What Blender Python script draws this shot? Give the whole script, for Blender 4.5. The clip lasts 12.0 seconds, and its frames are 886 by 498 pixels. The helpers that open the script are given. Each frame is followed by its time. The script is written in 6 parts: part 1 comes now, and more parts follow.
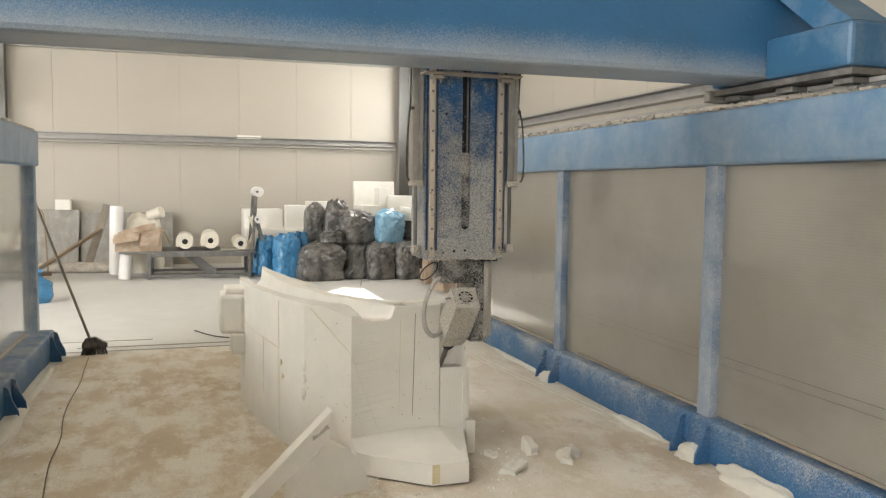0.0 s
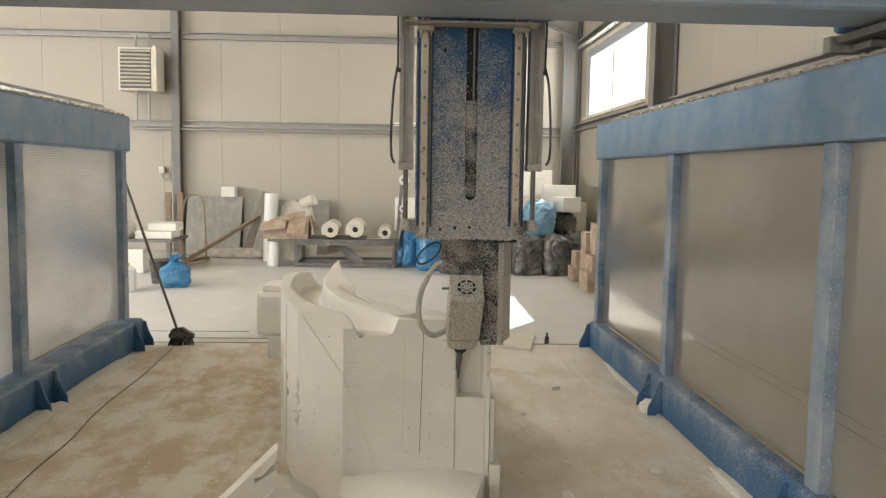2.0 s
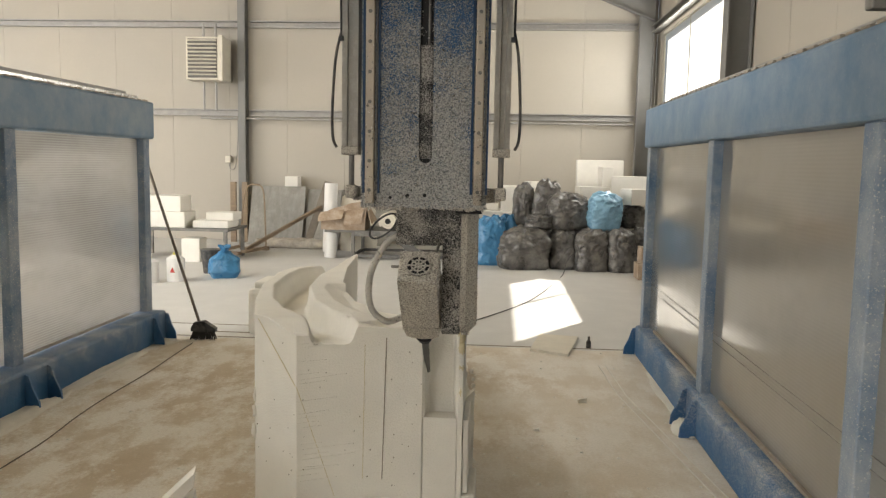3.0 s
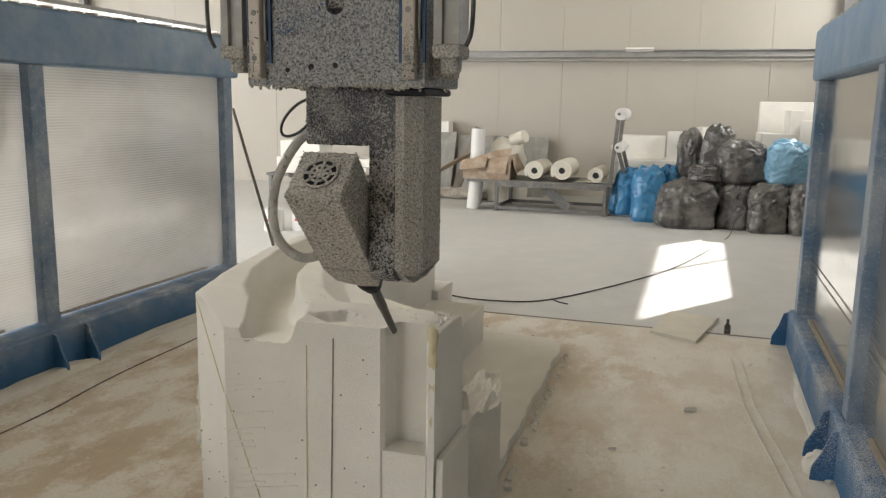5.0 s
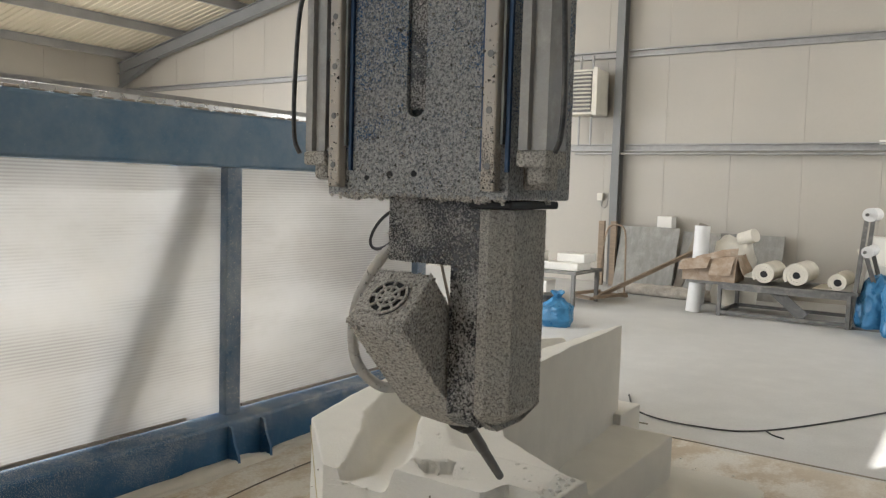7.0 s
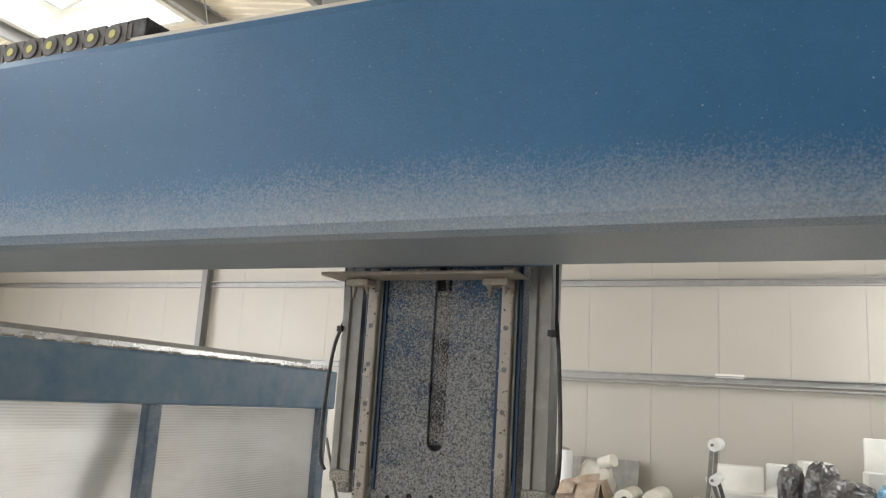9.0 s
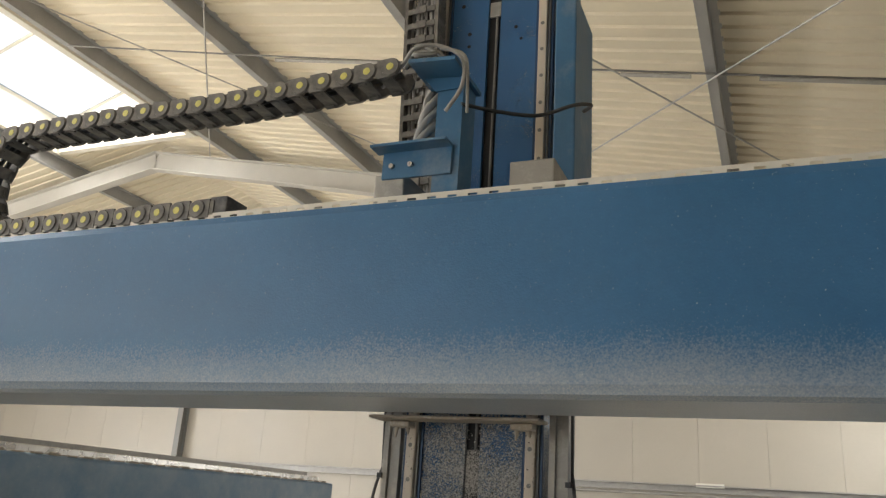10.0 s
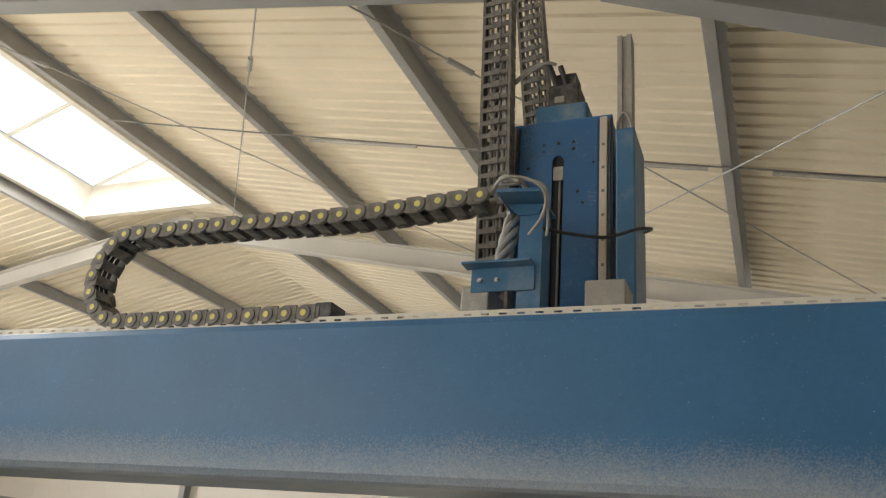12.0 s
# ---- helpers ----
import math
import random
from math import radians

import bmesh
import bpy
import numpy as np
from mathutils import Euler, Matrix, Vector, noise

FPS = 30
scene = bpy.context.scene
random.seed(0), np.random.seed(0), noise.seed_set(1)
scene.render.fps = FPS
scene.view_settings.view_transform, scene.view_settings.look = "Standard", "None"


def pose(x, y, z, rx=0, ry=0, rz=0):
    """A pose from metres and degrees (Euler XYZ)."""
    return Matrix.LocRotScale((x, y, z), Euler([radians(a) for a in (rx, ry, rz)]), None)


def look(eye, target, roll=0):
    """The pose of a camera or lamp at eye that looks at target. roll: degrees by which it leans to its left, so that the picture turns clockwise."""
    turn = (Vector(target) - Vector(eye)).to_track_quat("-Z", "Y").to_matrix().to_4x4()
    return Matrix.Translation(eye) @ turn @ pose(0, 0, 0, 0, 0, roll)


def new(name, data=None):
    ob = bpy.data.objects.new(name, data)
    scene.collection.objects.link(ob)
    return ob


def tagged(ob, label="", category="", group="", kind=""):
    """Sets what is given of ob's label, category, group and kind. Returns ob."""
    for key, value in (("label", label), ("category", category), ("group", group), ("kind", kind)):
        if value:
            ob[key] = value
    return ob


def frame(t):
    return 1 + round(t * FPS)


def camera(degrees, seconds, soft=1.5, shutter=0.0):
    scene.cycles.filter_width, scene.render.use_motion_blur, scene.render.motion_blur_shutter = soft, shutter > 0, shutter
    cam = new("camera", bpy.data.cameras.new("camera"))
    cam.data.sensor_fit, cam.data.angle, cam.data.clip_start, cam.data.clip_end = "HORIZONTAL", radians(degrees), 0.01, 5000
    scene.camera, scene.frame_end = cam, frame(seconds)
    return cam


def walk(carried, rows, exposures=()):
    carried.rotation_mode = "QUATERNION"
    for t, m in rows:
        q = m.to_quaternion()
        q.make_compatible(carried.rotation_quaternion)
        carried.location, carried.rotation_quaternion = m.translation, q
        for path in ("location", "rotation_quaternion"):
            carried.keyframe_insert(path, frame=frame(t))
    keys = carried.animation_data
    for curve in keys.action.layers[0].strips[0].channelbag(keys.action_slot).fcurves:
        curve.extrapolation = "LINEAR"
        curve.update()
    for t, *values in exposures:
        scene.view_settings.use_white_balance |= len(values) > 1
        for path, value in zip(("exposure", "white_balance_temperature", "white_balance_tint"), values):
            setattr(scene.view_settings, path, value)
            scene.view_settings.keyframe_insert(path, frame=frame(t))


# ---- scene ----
cam = camera(58.2, 12.0, soft=1.3)
PATH = [
    (0, (0.069, -0.069, 1.538), (0.673, 1.831, 1.384), 0.7),
    (0.5, (0.363, 0.098, 1.545), (0.888, 2.022, 1.386), 1.6),
    (1, (0.676, 0.156, 1.537), (0.901, 2.137, 1.368), 1.7),
    (1.5, (0.955, 0.363, 1.515), (1.031, 2.354, 1.336), 1.1),
    (2, (1.176, 0.643, 1.527), (1.273, 2.631, 1.341), 0.9),
    (2.5, (1.485, 0.856, 1.519), (1.537, 2.846, 1.332), 1.5),
    (3, (1.691, 1.123, 1.519), (1.558, 3.107, 1.307), 1.1),
    (3.2, (1.748, 1.252, 1.52), (1.565, 3.229, 1.28), 1.1),
    (4.8, (2.232, 2.06, 1.504), (1.673, 3.948, 1.155), 0.3),
    (5, (2.231, 2.199, 1.487), (1.633, 4.075, 1.136), 0.9),
    (5.5, (2.337, 2.43, 1.499), (1.419, 4.179, 1.188), 1.5),
    (6, (2.366, 2.577, 1.513), (1.307, 4.249, 1.224), 1.7),
    (6.5, (2.381, 2.616, 1.528), (1.273, 4.26, 1.261), 1.5),
    (7, (2.374, 2.611, 1.595), (1.246, 4.256, 1.444), 1.7),
    (7.2, (2.378, 2.604, 1.626), (1.245, 4.249, 1.53), 1.7),
    (8.8, (2.246, 2.147, 1.793), (1.373, 3.929, 2.044), 2.9),
    (9, (2.274, 2.027, 1.808), (1.455, 3.813, 2.18), 3.5),
    (9.2, (2.308, 1.978, 1.839), (1.483, 3.736, 2.316), 4.2),
    (9.5, (2.279, 1.803, 1.848), (1.52, 3.571, 2.393), 4.0),
    (10, (2.277, 1.603, 1.866), (1.524, 3.351, 2.479), 3.9),
    (10.5, (2.206, 1.367, 1.873), (1.494, 3.117, 2.527), 3.6),
    (11, (2.152, 1.215, 1.887), (1.457, 2.968, 2.555), 3.9),
    (11.5, (2.153, 1.166, 1.889), (1.452, 2.887, 2.628), 4.6),
    (12, (2.147, 1.165, 1.883), (1.413, 2.865, 2.638), 5.1),
]

EXPOSURE = [(0.0, 0.12, 6350, 10), (1.0, 0.1, 6450, 10), (1.6, -0.06, 6450, 10), (3.0, -0.21, 6550, 10), (5.0, -0.24, 6150, 10), (7.2, -0.27, 5950, 10), (9.0, -0.15, 5950, 10), (10.0, -0.42, 6400, 10), (12.0, -0.45, 6450, 10)]
walk(cam, [(t, look(eye, target, roll)) for t, eye, target, roll in PATH], EXPOSURE)

# ---------------------------------------------------------------- light
SUN_WAY = Vector((-0.717, -1.05, -1.0)).normalized()
world = bpy.data.worlds.new("world")
scene.world = world
world.use_nodes = True
wn = world.node_tree
sky = wn.nodes.new("ShaderNodeTexSky")
sky.sky_type = "NISHITA"
sky.sun_disc = False
sky.sun_elevation = math.asin(-SUN_WAY.z)
sky.sun_rotation = math.atan2(-SUN_WAY.x, -SUN_WAY.y)
wn.links.new(sky.outputs[0], wn.nodes["Background"].inputs[0])
wn.nodes["Background"].inputs[1].default_value = 0.12

sun = new("sun", bpy.data.lights.new("sun", "SUN"))
sun.data.energy, sun.data.angle, sun.data.color = 10.0, radians(0.6), (1.0, 0.93, 0.82)
sun.matrix_world = look(Vector((4, 12, 8)) - SUN_WAY * 20, Vector((4, 12, 8)))


def opening_light(name, eye, target, w, h, energy, color=(1.0, 0.97, 0.92)):
    """Sky light that comes in through an opening."""
    lamp = new(name, bpy.data.lights.new(name, "AREA"))
    lamp.data.shape, lamp.data.size, lamp.data.size_y = "RECTANGLE", w, h
    lamp.data.energy, lamp.data.color = energy, color
    lamp.matrix_world = look(eye, target)
    return lamp


RIDGE_X, EAVE_X, WEST_X = -6.6, 4.5, -17.7
EAVE_Z, SLOPE = 4.95, 0.195
NORTH_Y, SOUTH_Y = 16.06, -5.0


def roof_z(x):
    """Underside of the roof sheet over x."""
    return EAVE_Z + SLOPE * (EAVE_X - x if x > RIDGE_X else x - WEST_X)


opening_light("window_light", (4.47, 13.55, 3.2), (0, 13.55, 3.2), 3.5, 1.05, 130, (1.0, 0.97, 0.91))
# Added fill lamp from the unseen south; no gate is known there.
opening_light("south_fill_light", (-5.1, SOUTH_Y + 0.1, 1.9), (-1.5, 5, 1.4), 6.6, 3.4, 480, (1.0, 0.98, 0.95))
# Fill lamp at an assumed, unseen west opening, backlighting the west screens.
opening_light("west_fill_light", (WEST_X + 0.1, 2.5, 2.9), (0, 2.5, 1.8), 13.0, 1.6, 2700, (1.0, 0.98, 0.96))
ridge = opening_light("skylight_light", (RIDGE_X, 2.85, 7.28), (RIDGE_X, 2.85, 0), 2.6, 13.0, 1400, (1.0, 0.98, 0.94))
ridge.matrix_world = Matrix.Translation((RIDGE_X, 2.85, 7.28))


# ---------------------------------------------------------------- materials
def material(name):
    m = bpy.data.materials.new(name)
    m.use_nodes = True
    return m, m.node_tree.nodes, m.node_tree.links, m.node_tree.nodes["Principled BSDF"]


def noise_node(n, l, scale, detail=4, rough=0.6, stretch=None):
    tc = n.new("ShaderNodeTexCoord")
    t = n.new("ShaderNodeTexNoise")
    t.inputs["Scale"].default_value = scale
    t.inputs["Detail"].default_value = detail
    t.inputs["Roughness"].default_value = rough
    if stretch:
        mp = n.new("ShaderNodeMapping")
        mp.inputs["Scale"].default_value = stretch
        l.new(tc.outputs["Object"], mp.inputs[0])
        l.new(mp.outputs[0], t.inputs["Vector"])
    else:
        l.new(tc.outputs["Object"], t.inputs["Vector"])
    return t.outputs["Fac"]


def ramp(n, l, fac, lo, hi, a=0.0, b=1.0):
    r = n.new("ShaderNodeMapRange")
    r.inputs["From Min"].default_value, r.inputs["From Max"].default_value = lo, hi
    r.inputs["To Min"].default_value, r.inputs["To Max"].default_value = a, b
    l.new(fac, r.inputs["Value"])
    return r.outputs[0]


def mixc(n, l, fac, a, b):
    m = n.new("ShaderNodeMix")
    m.data_type = "RGBA"
    if isinstance(fac, float):
        m.inputs[0].default_value = fac
    else:
        l.new(fac, m.inputs[0])
    for i, v in ((6, a), (7, b)):
        if isinstance(v, tuple):
            m.inputs[i].default_value = (*v[:3], 1)
        else:
            l.new(v, m.inputs[i])
    return m.outputs[2]


def math_node(n, l, op, a, b, clamp=False):
    m = n.new("ShaderNodeMath")
    m.operation = op
    m.use_clamp = clamp
    for i, v in enumerate((a, b)):
        if isinstance(v, (int, float)):
            m.inputs[i].default_value = v
        else:
            l.new(v, m.inputs[i])
    return m.outputs[0]


def height(n, l, lo, hi):
    """0 at the height lo and 1 at hi, in metres of the object's own space."""
    tc = n.new("ShaderNodeTexCoord")
    sp = n.new("ShaderNodeSeparateXYZ")
    l.new(tc.outputs["Object"], sp.inputs[0])
    return ramp(n, l, sp.outputs[2], lo, hi)


def surf(name, col, rough=0.6, metal=0.0, var=0.15, scale=2.5, fine=45.0, bump=0.15, dust=None, dust_at=(0.5, 0.7), dust_scale=6.0,
         specks=None, coat=0.0, stretch=None, gradient=None, pull=1.0, dust_most=0.92):
    """A painted, plastic or mineral surface: broad stains, fine grain, and dust or specks lying on it.
    gradient: heights (full, none) between which the dust thins out."""
    m, n, l, p = material(name)
    a, b = tuple(c * (1 - var) for c in col), tuple(min(1, c * (1 + var)) for c in col)
    broad = noise_node(n, l, scale, 5, 0.6, stretch)
    grain = noise_node(n, l, fine, 3, 0.6)
    c = mixc(n, l, ramp(n, l, broad, 0.3, 0.7), a, b)
    c = mixc(n, l, ramp(n, l, grain, 0.35, 0.75, 0.0, 0.35), c, tuple(x * (1 - 1.4 * var) for x in col))
    hgt = grain
    if dust:
        d = noise_node(n, l, dust_scale, 6, 0.7)
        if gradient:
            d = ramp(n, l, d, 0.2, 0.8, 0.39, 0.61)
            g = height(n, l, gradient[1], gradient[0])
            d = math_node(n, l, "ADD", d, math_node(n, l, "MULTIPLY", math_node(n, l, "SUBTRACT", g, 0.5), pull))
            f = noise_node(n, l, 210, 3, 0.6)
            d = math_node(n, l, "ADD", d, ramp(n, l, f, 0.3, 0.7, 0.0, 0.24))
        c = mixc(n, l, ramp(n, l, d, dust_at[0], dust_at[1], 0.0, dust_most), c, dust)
    if specks:
        scol, sscale, lo, hi = specks
        f = noise_node(n, l, sscale, 2, 0.6)
        s = ramp(n, l, f, lo, hi)
        c = mixc(n, l, s, c, scol)
        hgt = f
    l.new(c, p.inputs["Base Color"])
    l.new(ramp(n, l, broad, 0.3, 0.7, max(0.05, rough - 0.1), min(1, rough + 0.1)), p.inputs["Roughness"])
    p.inputs["Metallic"].default_value = metal
    p.inputs["Coat Weight"].default_value = coat
    bn = n.new("ShaderNodeBump")
    bn.inputs["Strength"].default_value = bump
    bn.inputs["Distance"].default_value = 0.01
    l.new(hgt, bn.inputs["Height"])
    l.new(bn.outputs[0], p.inputs["Normal"])
    return m


DUST = (0.66, 0.63, 0.57)
BLUE = (0.036, 0.135, 0.275)
M = {}
M["beam_blue"] = surf("beam_blue", BLUE, 0.38, var=0.16, scale=1.2, dust=(0.56, 0.55, 0.51), dust_at=(0.62, 1.15), dust_scale=0.9, gradient=(2.06, 2.44), pull=1.0, dust_most=0.7, bump=0.08,
                      specks=((0.44, 0.48, 0.51), 150, 0.68, 0.76))
# Real dust, its haze strengthened in place of daylight on the rail beams.
M["frame_blue"] = surf("frame_blue", (0.055, 0.165, 0.305), 0.42, var=0.12, scale=1.6, dust=(0.5, 0.52, 0.52), dust_at=(0.20, 0.95), dust_scale=3.5, dust_most=0.6, bump=0.08, specks=((0.45, 0.49, 0.51), 140, 0.70, 0.78))
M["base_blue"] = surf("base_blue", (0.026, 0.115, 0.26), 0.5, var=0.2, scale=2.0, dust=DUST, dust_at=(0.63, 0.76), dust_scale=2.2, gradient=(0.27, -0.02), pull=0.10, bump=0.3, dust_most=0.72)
M["carriage_blue"] = surf("carriage_blue", (0.036, 0.125, 0.24), 0.42, var=0.15, scale=2.0, dust=(0.4, 0.42, 0.42), dust_at=(0.50, 0.95), dust_scale=4, dust_most=0.5, bump=0.08)
M["deep_blue"] = surf("deep_blue", (0.010, 0.045, 0.115), 0.5, var=0.2, bump=0.08)
M["plain_blue"] = surf("plain_blue", (0.042, 0.135, 0.25), 0.38, var=0.18, scale=2.0, dust=(0.30, 0.33, 0.34), dust_at=(0.52, 0.95), dust_scale=5, bump=0.08)
M["post_blue"] = surf("post_blue", (0.09, 0.175, 0.30), 0.5, var=0.15, scale=3, dust=DUST, dust_at=(0.34, 0.80), dust_scale=3, dust_most=0.62, bump=0.2, specks=((0.58, 0.57, 0.54), 120, 0.60, 0.72))
M["black_plastic"] = surf("black_plastic", (0.028, 0.028, 0.03), 0.5, var=0.3, dust=(0.22, 0.205, 0.18), dust_at=(0.40, 0.85), dust_scale=18, bump=0.1)
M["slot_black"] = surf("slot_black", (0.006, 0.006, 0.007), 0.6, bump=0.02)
M["steel"] = surf("steel", (0.55, 0.54, 0.52), 0.28, metal=1.0, var=0.15, scale=8, bump=0.05)
M["rail_steel"] = surf("rail_steel", (0.36, 0.315, 0.255), 0.5, metal=0.25, var=0.15, scale=10, dust=DUST, dust_at=(0.55, 0.85), dust_scale=25, bump=0.12)
M["dark_steel"] = surf("dark_steel", (0.17, 0.165, 0.155), 0.55, metal=0.4, var=0.2, scale=4, dust=(0.4, 0.38, 0.34), dust_at=(0.5, 0.9), dust_scale=8)
M["aluminium"] = surf("aluminium", (0.33, 0.315, 0.285), 0.55, metal=0.3, var=0.1, scale=5, dust=(0.5, 0.48, 0.44), dust_at=(0.5, 0.85), dust_scale=20, bump=0.2)
M["white_metal"] = surf("white_metal", (0.66, 0.62, 0.53), 0.5, var=0.08, scale=6, bump=0.05)
M["galvanised"] = surf("galvanised", (0.36, 0.35, 0.33), 0.5, metal=0.4, var=0.15, scale=9)
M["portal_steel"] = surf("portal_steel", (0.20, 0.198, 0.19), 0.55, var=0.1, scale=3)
M["rafter_pale"] = surf("rafter_pale", (0.44, 0.42, 0.375), 0.55, var=0.06, scale=3, bump=0.04)
M["purlin_zinc"] = surf("purlin_zinc", (0.33, 0.325, 0.31), 0.5, metal=0.2, var=0.1, scale=4, bump=0.04)
M["wall_cream"] = surf("wall_cream", (0.425, 0.393, 0.335), 0.5, var=0.04, scale=0.8, fine=20, bump=0.04)
M["roof_cream"] = surf("roof_cream", (0.64, 0.57, 0.43), 0.5, var=0.05, scale=0.9, fine=20, bump=0.04)
M["cable_black"] = surf("cable_black", (0.03, 0.03, 0.03), 0.5, var=0.3, bump=0.05)
M["cable_grey"] = surf("cable_grey", (0.32, 0.31, 0.285), 0.6, var=0.15, scale=12, bump=0.1)
M["hose"] = surf("hose", (0.48, 0.46, 0.42), 0.7, var=0.2, scale=15, specks=((0.2, 0.19, 0.18), 90, 0.6, 0.7), bump=0.5)
M["yellow"] = surf("yellow", (0.60, 0.55, 0.14), 0.5, var=0.1, scale=30, bump=0.02)
M["foam"] = surf("foam", (0.775, 0.75, 0.69), 0.85, var=0.06, scale=4, fine=160, bump=0.3, specks=((0.68, 0.65, 0.58), 130, 0.72, 0.78))
M["foam_rough"] = surf("foam_rough", (0.78, 0.75, 0.68), 0.9, var=0.06, scale=6, fine=120, bump=0.7)
M["foam_glue"] = surf("foam_glue", (0.66, 0.58, 0.38), 0.8, var=0.12, scale=12, fine=90, bump=0.4)
M["seam"] = surf("seam", (0.28, 0.25, 0.20), 0.8, var=0.2, scale=20, bump=0.1)
M["powder"] = surf("powder", (0.74, 0.71, 0.64), 0.95, var=0.06, scale=9, fine=180, bump=0.6)
M["cardboard"] = surf("cardboard", (0.34, 0.245, 0.165), 0.8, var=0.2, scale=5, dust=(0.55, 0.5, 0.43), dust_at=(0.42, 0.85), dust_scale=5, bump=0.1)
M["paper"] = surf("paper", (0.66, 0.62, 0.53), 0.7, var=0.12, scale=4, bump=0.08)
M["wood"] = surf("wood", (0.27, 0.20, 0.135), 0.65, var=0.2, scale=3, fine=30, stretch=(1, 1, 9), bump=0.15)
M["grey_board"] = surf("grey_board", (0.27, 0.26, 0.235), 0.65, var=0.22, scale=3, stretch=(4, 4, 0.4), dust=(0.45, 0.43, 0.39), dust_at=(0.5, 0.9), dust_scale=3, bump=0.15)
M["timber_grey"] = surf("timber_grey", (0.22, 0.19, 0.155), 0.75, var=0.3, scale=5, fine=40, bump=0.2)
M["sacking"] = surf("sacking", (0.46, 0.42, 0.36), 0.85, var=0.3, scale=9, fine=60, bump=0.6)
M["bag_black"] = surf("bag_black", (0.080, 0.076, 0.072), 0.30, var=0.3, scale=6, dust=(0.30, 0.285, 0.26), dust_at=(0.42, 0.80), dust_scale=4, bump=0.25, fine=18)
M["bag_pale"] = surf("bag_pale", (0.22, 0.40, 0.54), 0.3, var=0.2, scale=6, bump=0.3, fine=16)
M["bag_blue"] = surf("bag_blue", (0.055, 0.21, 0.40), 0.32, var=0.2, scale=6, bump=0.3, fine=16)
M["plastic_white"] = surf("plastic_white", (0.75, 0.74, 0.72), 0.4, var=0.05, scale=4, bump=0.03)
M["bristle"] = surf("bristle", (0.05, 0.045, 0.04), 0.8, var=0.3, scale=40, fine=150, bump=0.8)
M["heater_dark"] = surf("heater_dark", (0.10, 0.09, 0.08), 0.5, var=0.15)
M["red"] = surf("red", (0.5, 0.05, 0.04), 0.5, var=0.1)


def chips(name, base, share, grade=None, rough=0.75, tones=((0.10, 0.097, 0.09), (0.33, 0.315, 0.29), (0.58, 0.56, 0.52))):
    """A surface crusted with fine foam chips. share: how much of it they cover; grade: heights (most, least) of the crust."""
    m, n, l, p = material(name)
    grit = noise_node(n, l, 190, 4, 0.75)
    blot = noise_node(n, l, 9, 5, 0.65)
    big = noise_node(n, l, 2.2, 3, 0.6)
    # The dark end of this ramp paints the shadows between the chips.
    c = n.new("ShaderNodeValToRGB")
    e = c.color_ramp.elements
    e[0].position, e[1].position = 0.39, 0.60
    e[0].color, e[1].color = (*tones[0], 1), (*tones[2], 1)
    k = e.new(0.48)
    k.color = (*tones[1], 1)
    l.new(grit, c.inputs[0])
    cover = math_node(n, l, "ADD", ramp(n, l, blot, 0.3, 0.7, -0.24, 0.24), ramp(n, l, big, 0.3, 0.7, -0.14, 0.14))
    cover = math_node(n, l, "ADD", cover, ramp(n, l, noise_node(n, l, 250, 3, 0.6), 0.3, 0.7, -0.36, 0.36))
    cover = math_node(n, l, "ADD", cover, share)
    if grade:
        cover = math_node(n, l, "SUBTRACT", cover, ramp(n, l, height(n, l, grade[0], grade[1]), 0.0, 1.0, 0.0, 0.75))
    mask = ramp(n, l, cover, 0.44, 0.56)
    paint = mixc(n, l, ramp(n, l, big, 0.3, 0.7), tuple(v * 0.85 for v in base), tuple(v * 1.15 for v in base))
    l.new(mixc(n, l, mask, paint, c.outputs[0]), p.inputs["Base Color"])
    l.new(ramp(n, l, mask, 0.0, 1.0, 0.42, rough), p.inputs["Roughness"])
    b = n.new("ShaderNodeBump")
    b.inputs["Strength"].default_value, b.inputs["Distance"].default_value = 1.0, 0.008
    l.new(math_node(n, l, "MULTIPLY", grit, mask), b.inputs["Height"])
    l.new(b.outputs[0], p.inputs["Normal"])
    return m


M["head_blue"] = chips("head_blue", (0.026, 0.115, 0.27), 0.92, (0.0, 1.25), tones=((0.15, 0.155, 0.16), (0.42, 0.425, 0.42), (0.64, 0.64, 0.62)))
M["head_dark"] = chips("head_dark", (0.014, 0.014, 0.016), 0.56, tones=((0.20, 0.19, 0.18), (0.46, 0.44, 0.41), (0.66, 0.64, 0.60)))
M["head_grey"] = chips("head_grey", (0.16, 0.15, 0.14), 1.0, tones=((0.22, 0.20, 0.175), (0.54, 0.505, 0.445), (0.76, 0.72, 0.65)))
M["rail_crusted"] = chips("rail_crusted", (0.50, 0.44, 0.36), 0.40, (0.0, 0.7), tones=((0.16, 0.15, 0.13), (0.36, 0.335, 0.295), (0.52, 0.49, 0.44)))
M["chain_plastic"] = surf("chain_plastic", (0.095, 0.088, 0.078), 0.6, var=0.25, scale=9, dust=(0.27, 0.25, 0.215), dust_at=(0.35, 0.8), dust_scale=22, bump=0.2)
M["head_cover"] = chips("head_cover", (0.16, 0.15, 0.14), 1.0, tones=((0.28, 0.26, 0.23), (0.55, 0.515, 0.455), (0.72, 0.69, 0.62)))


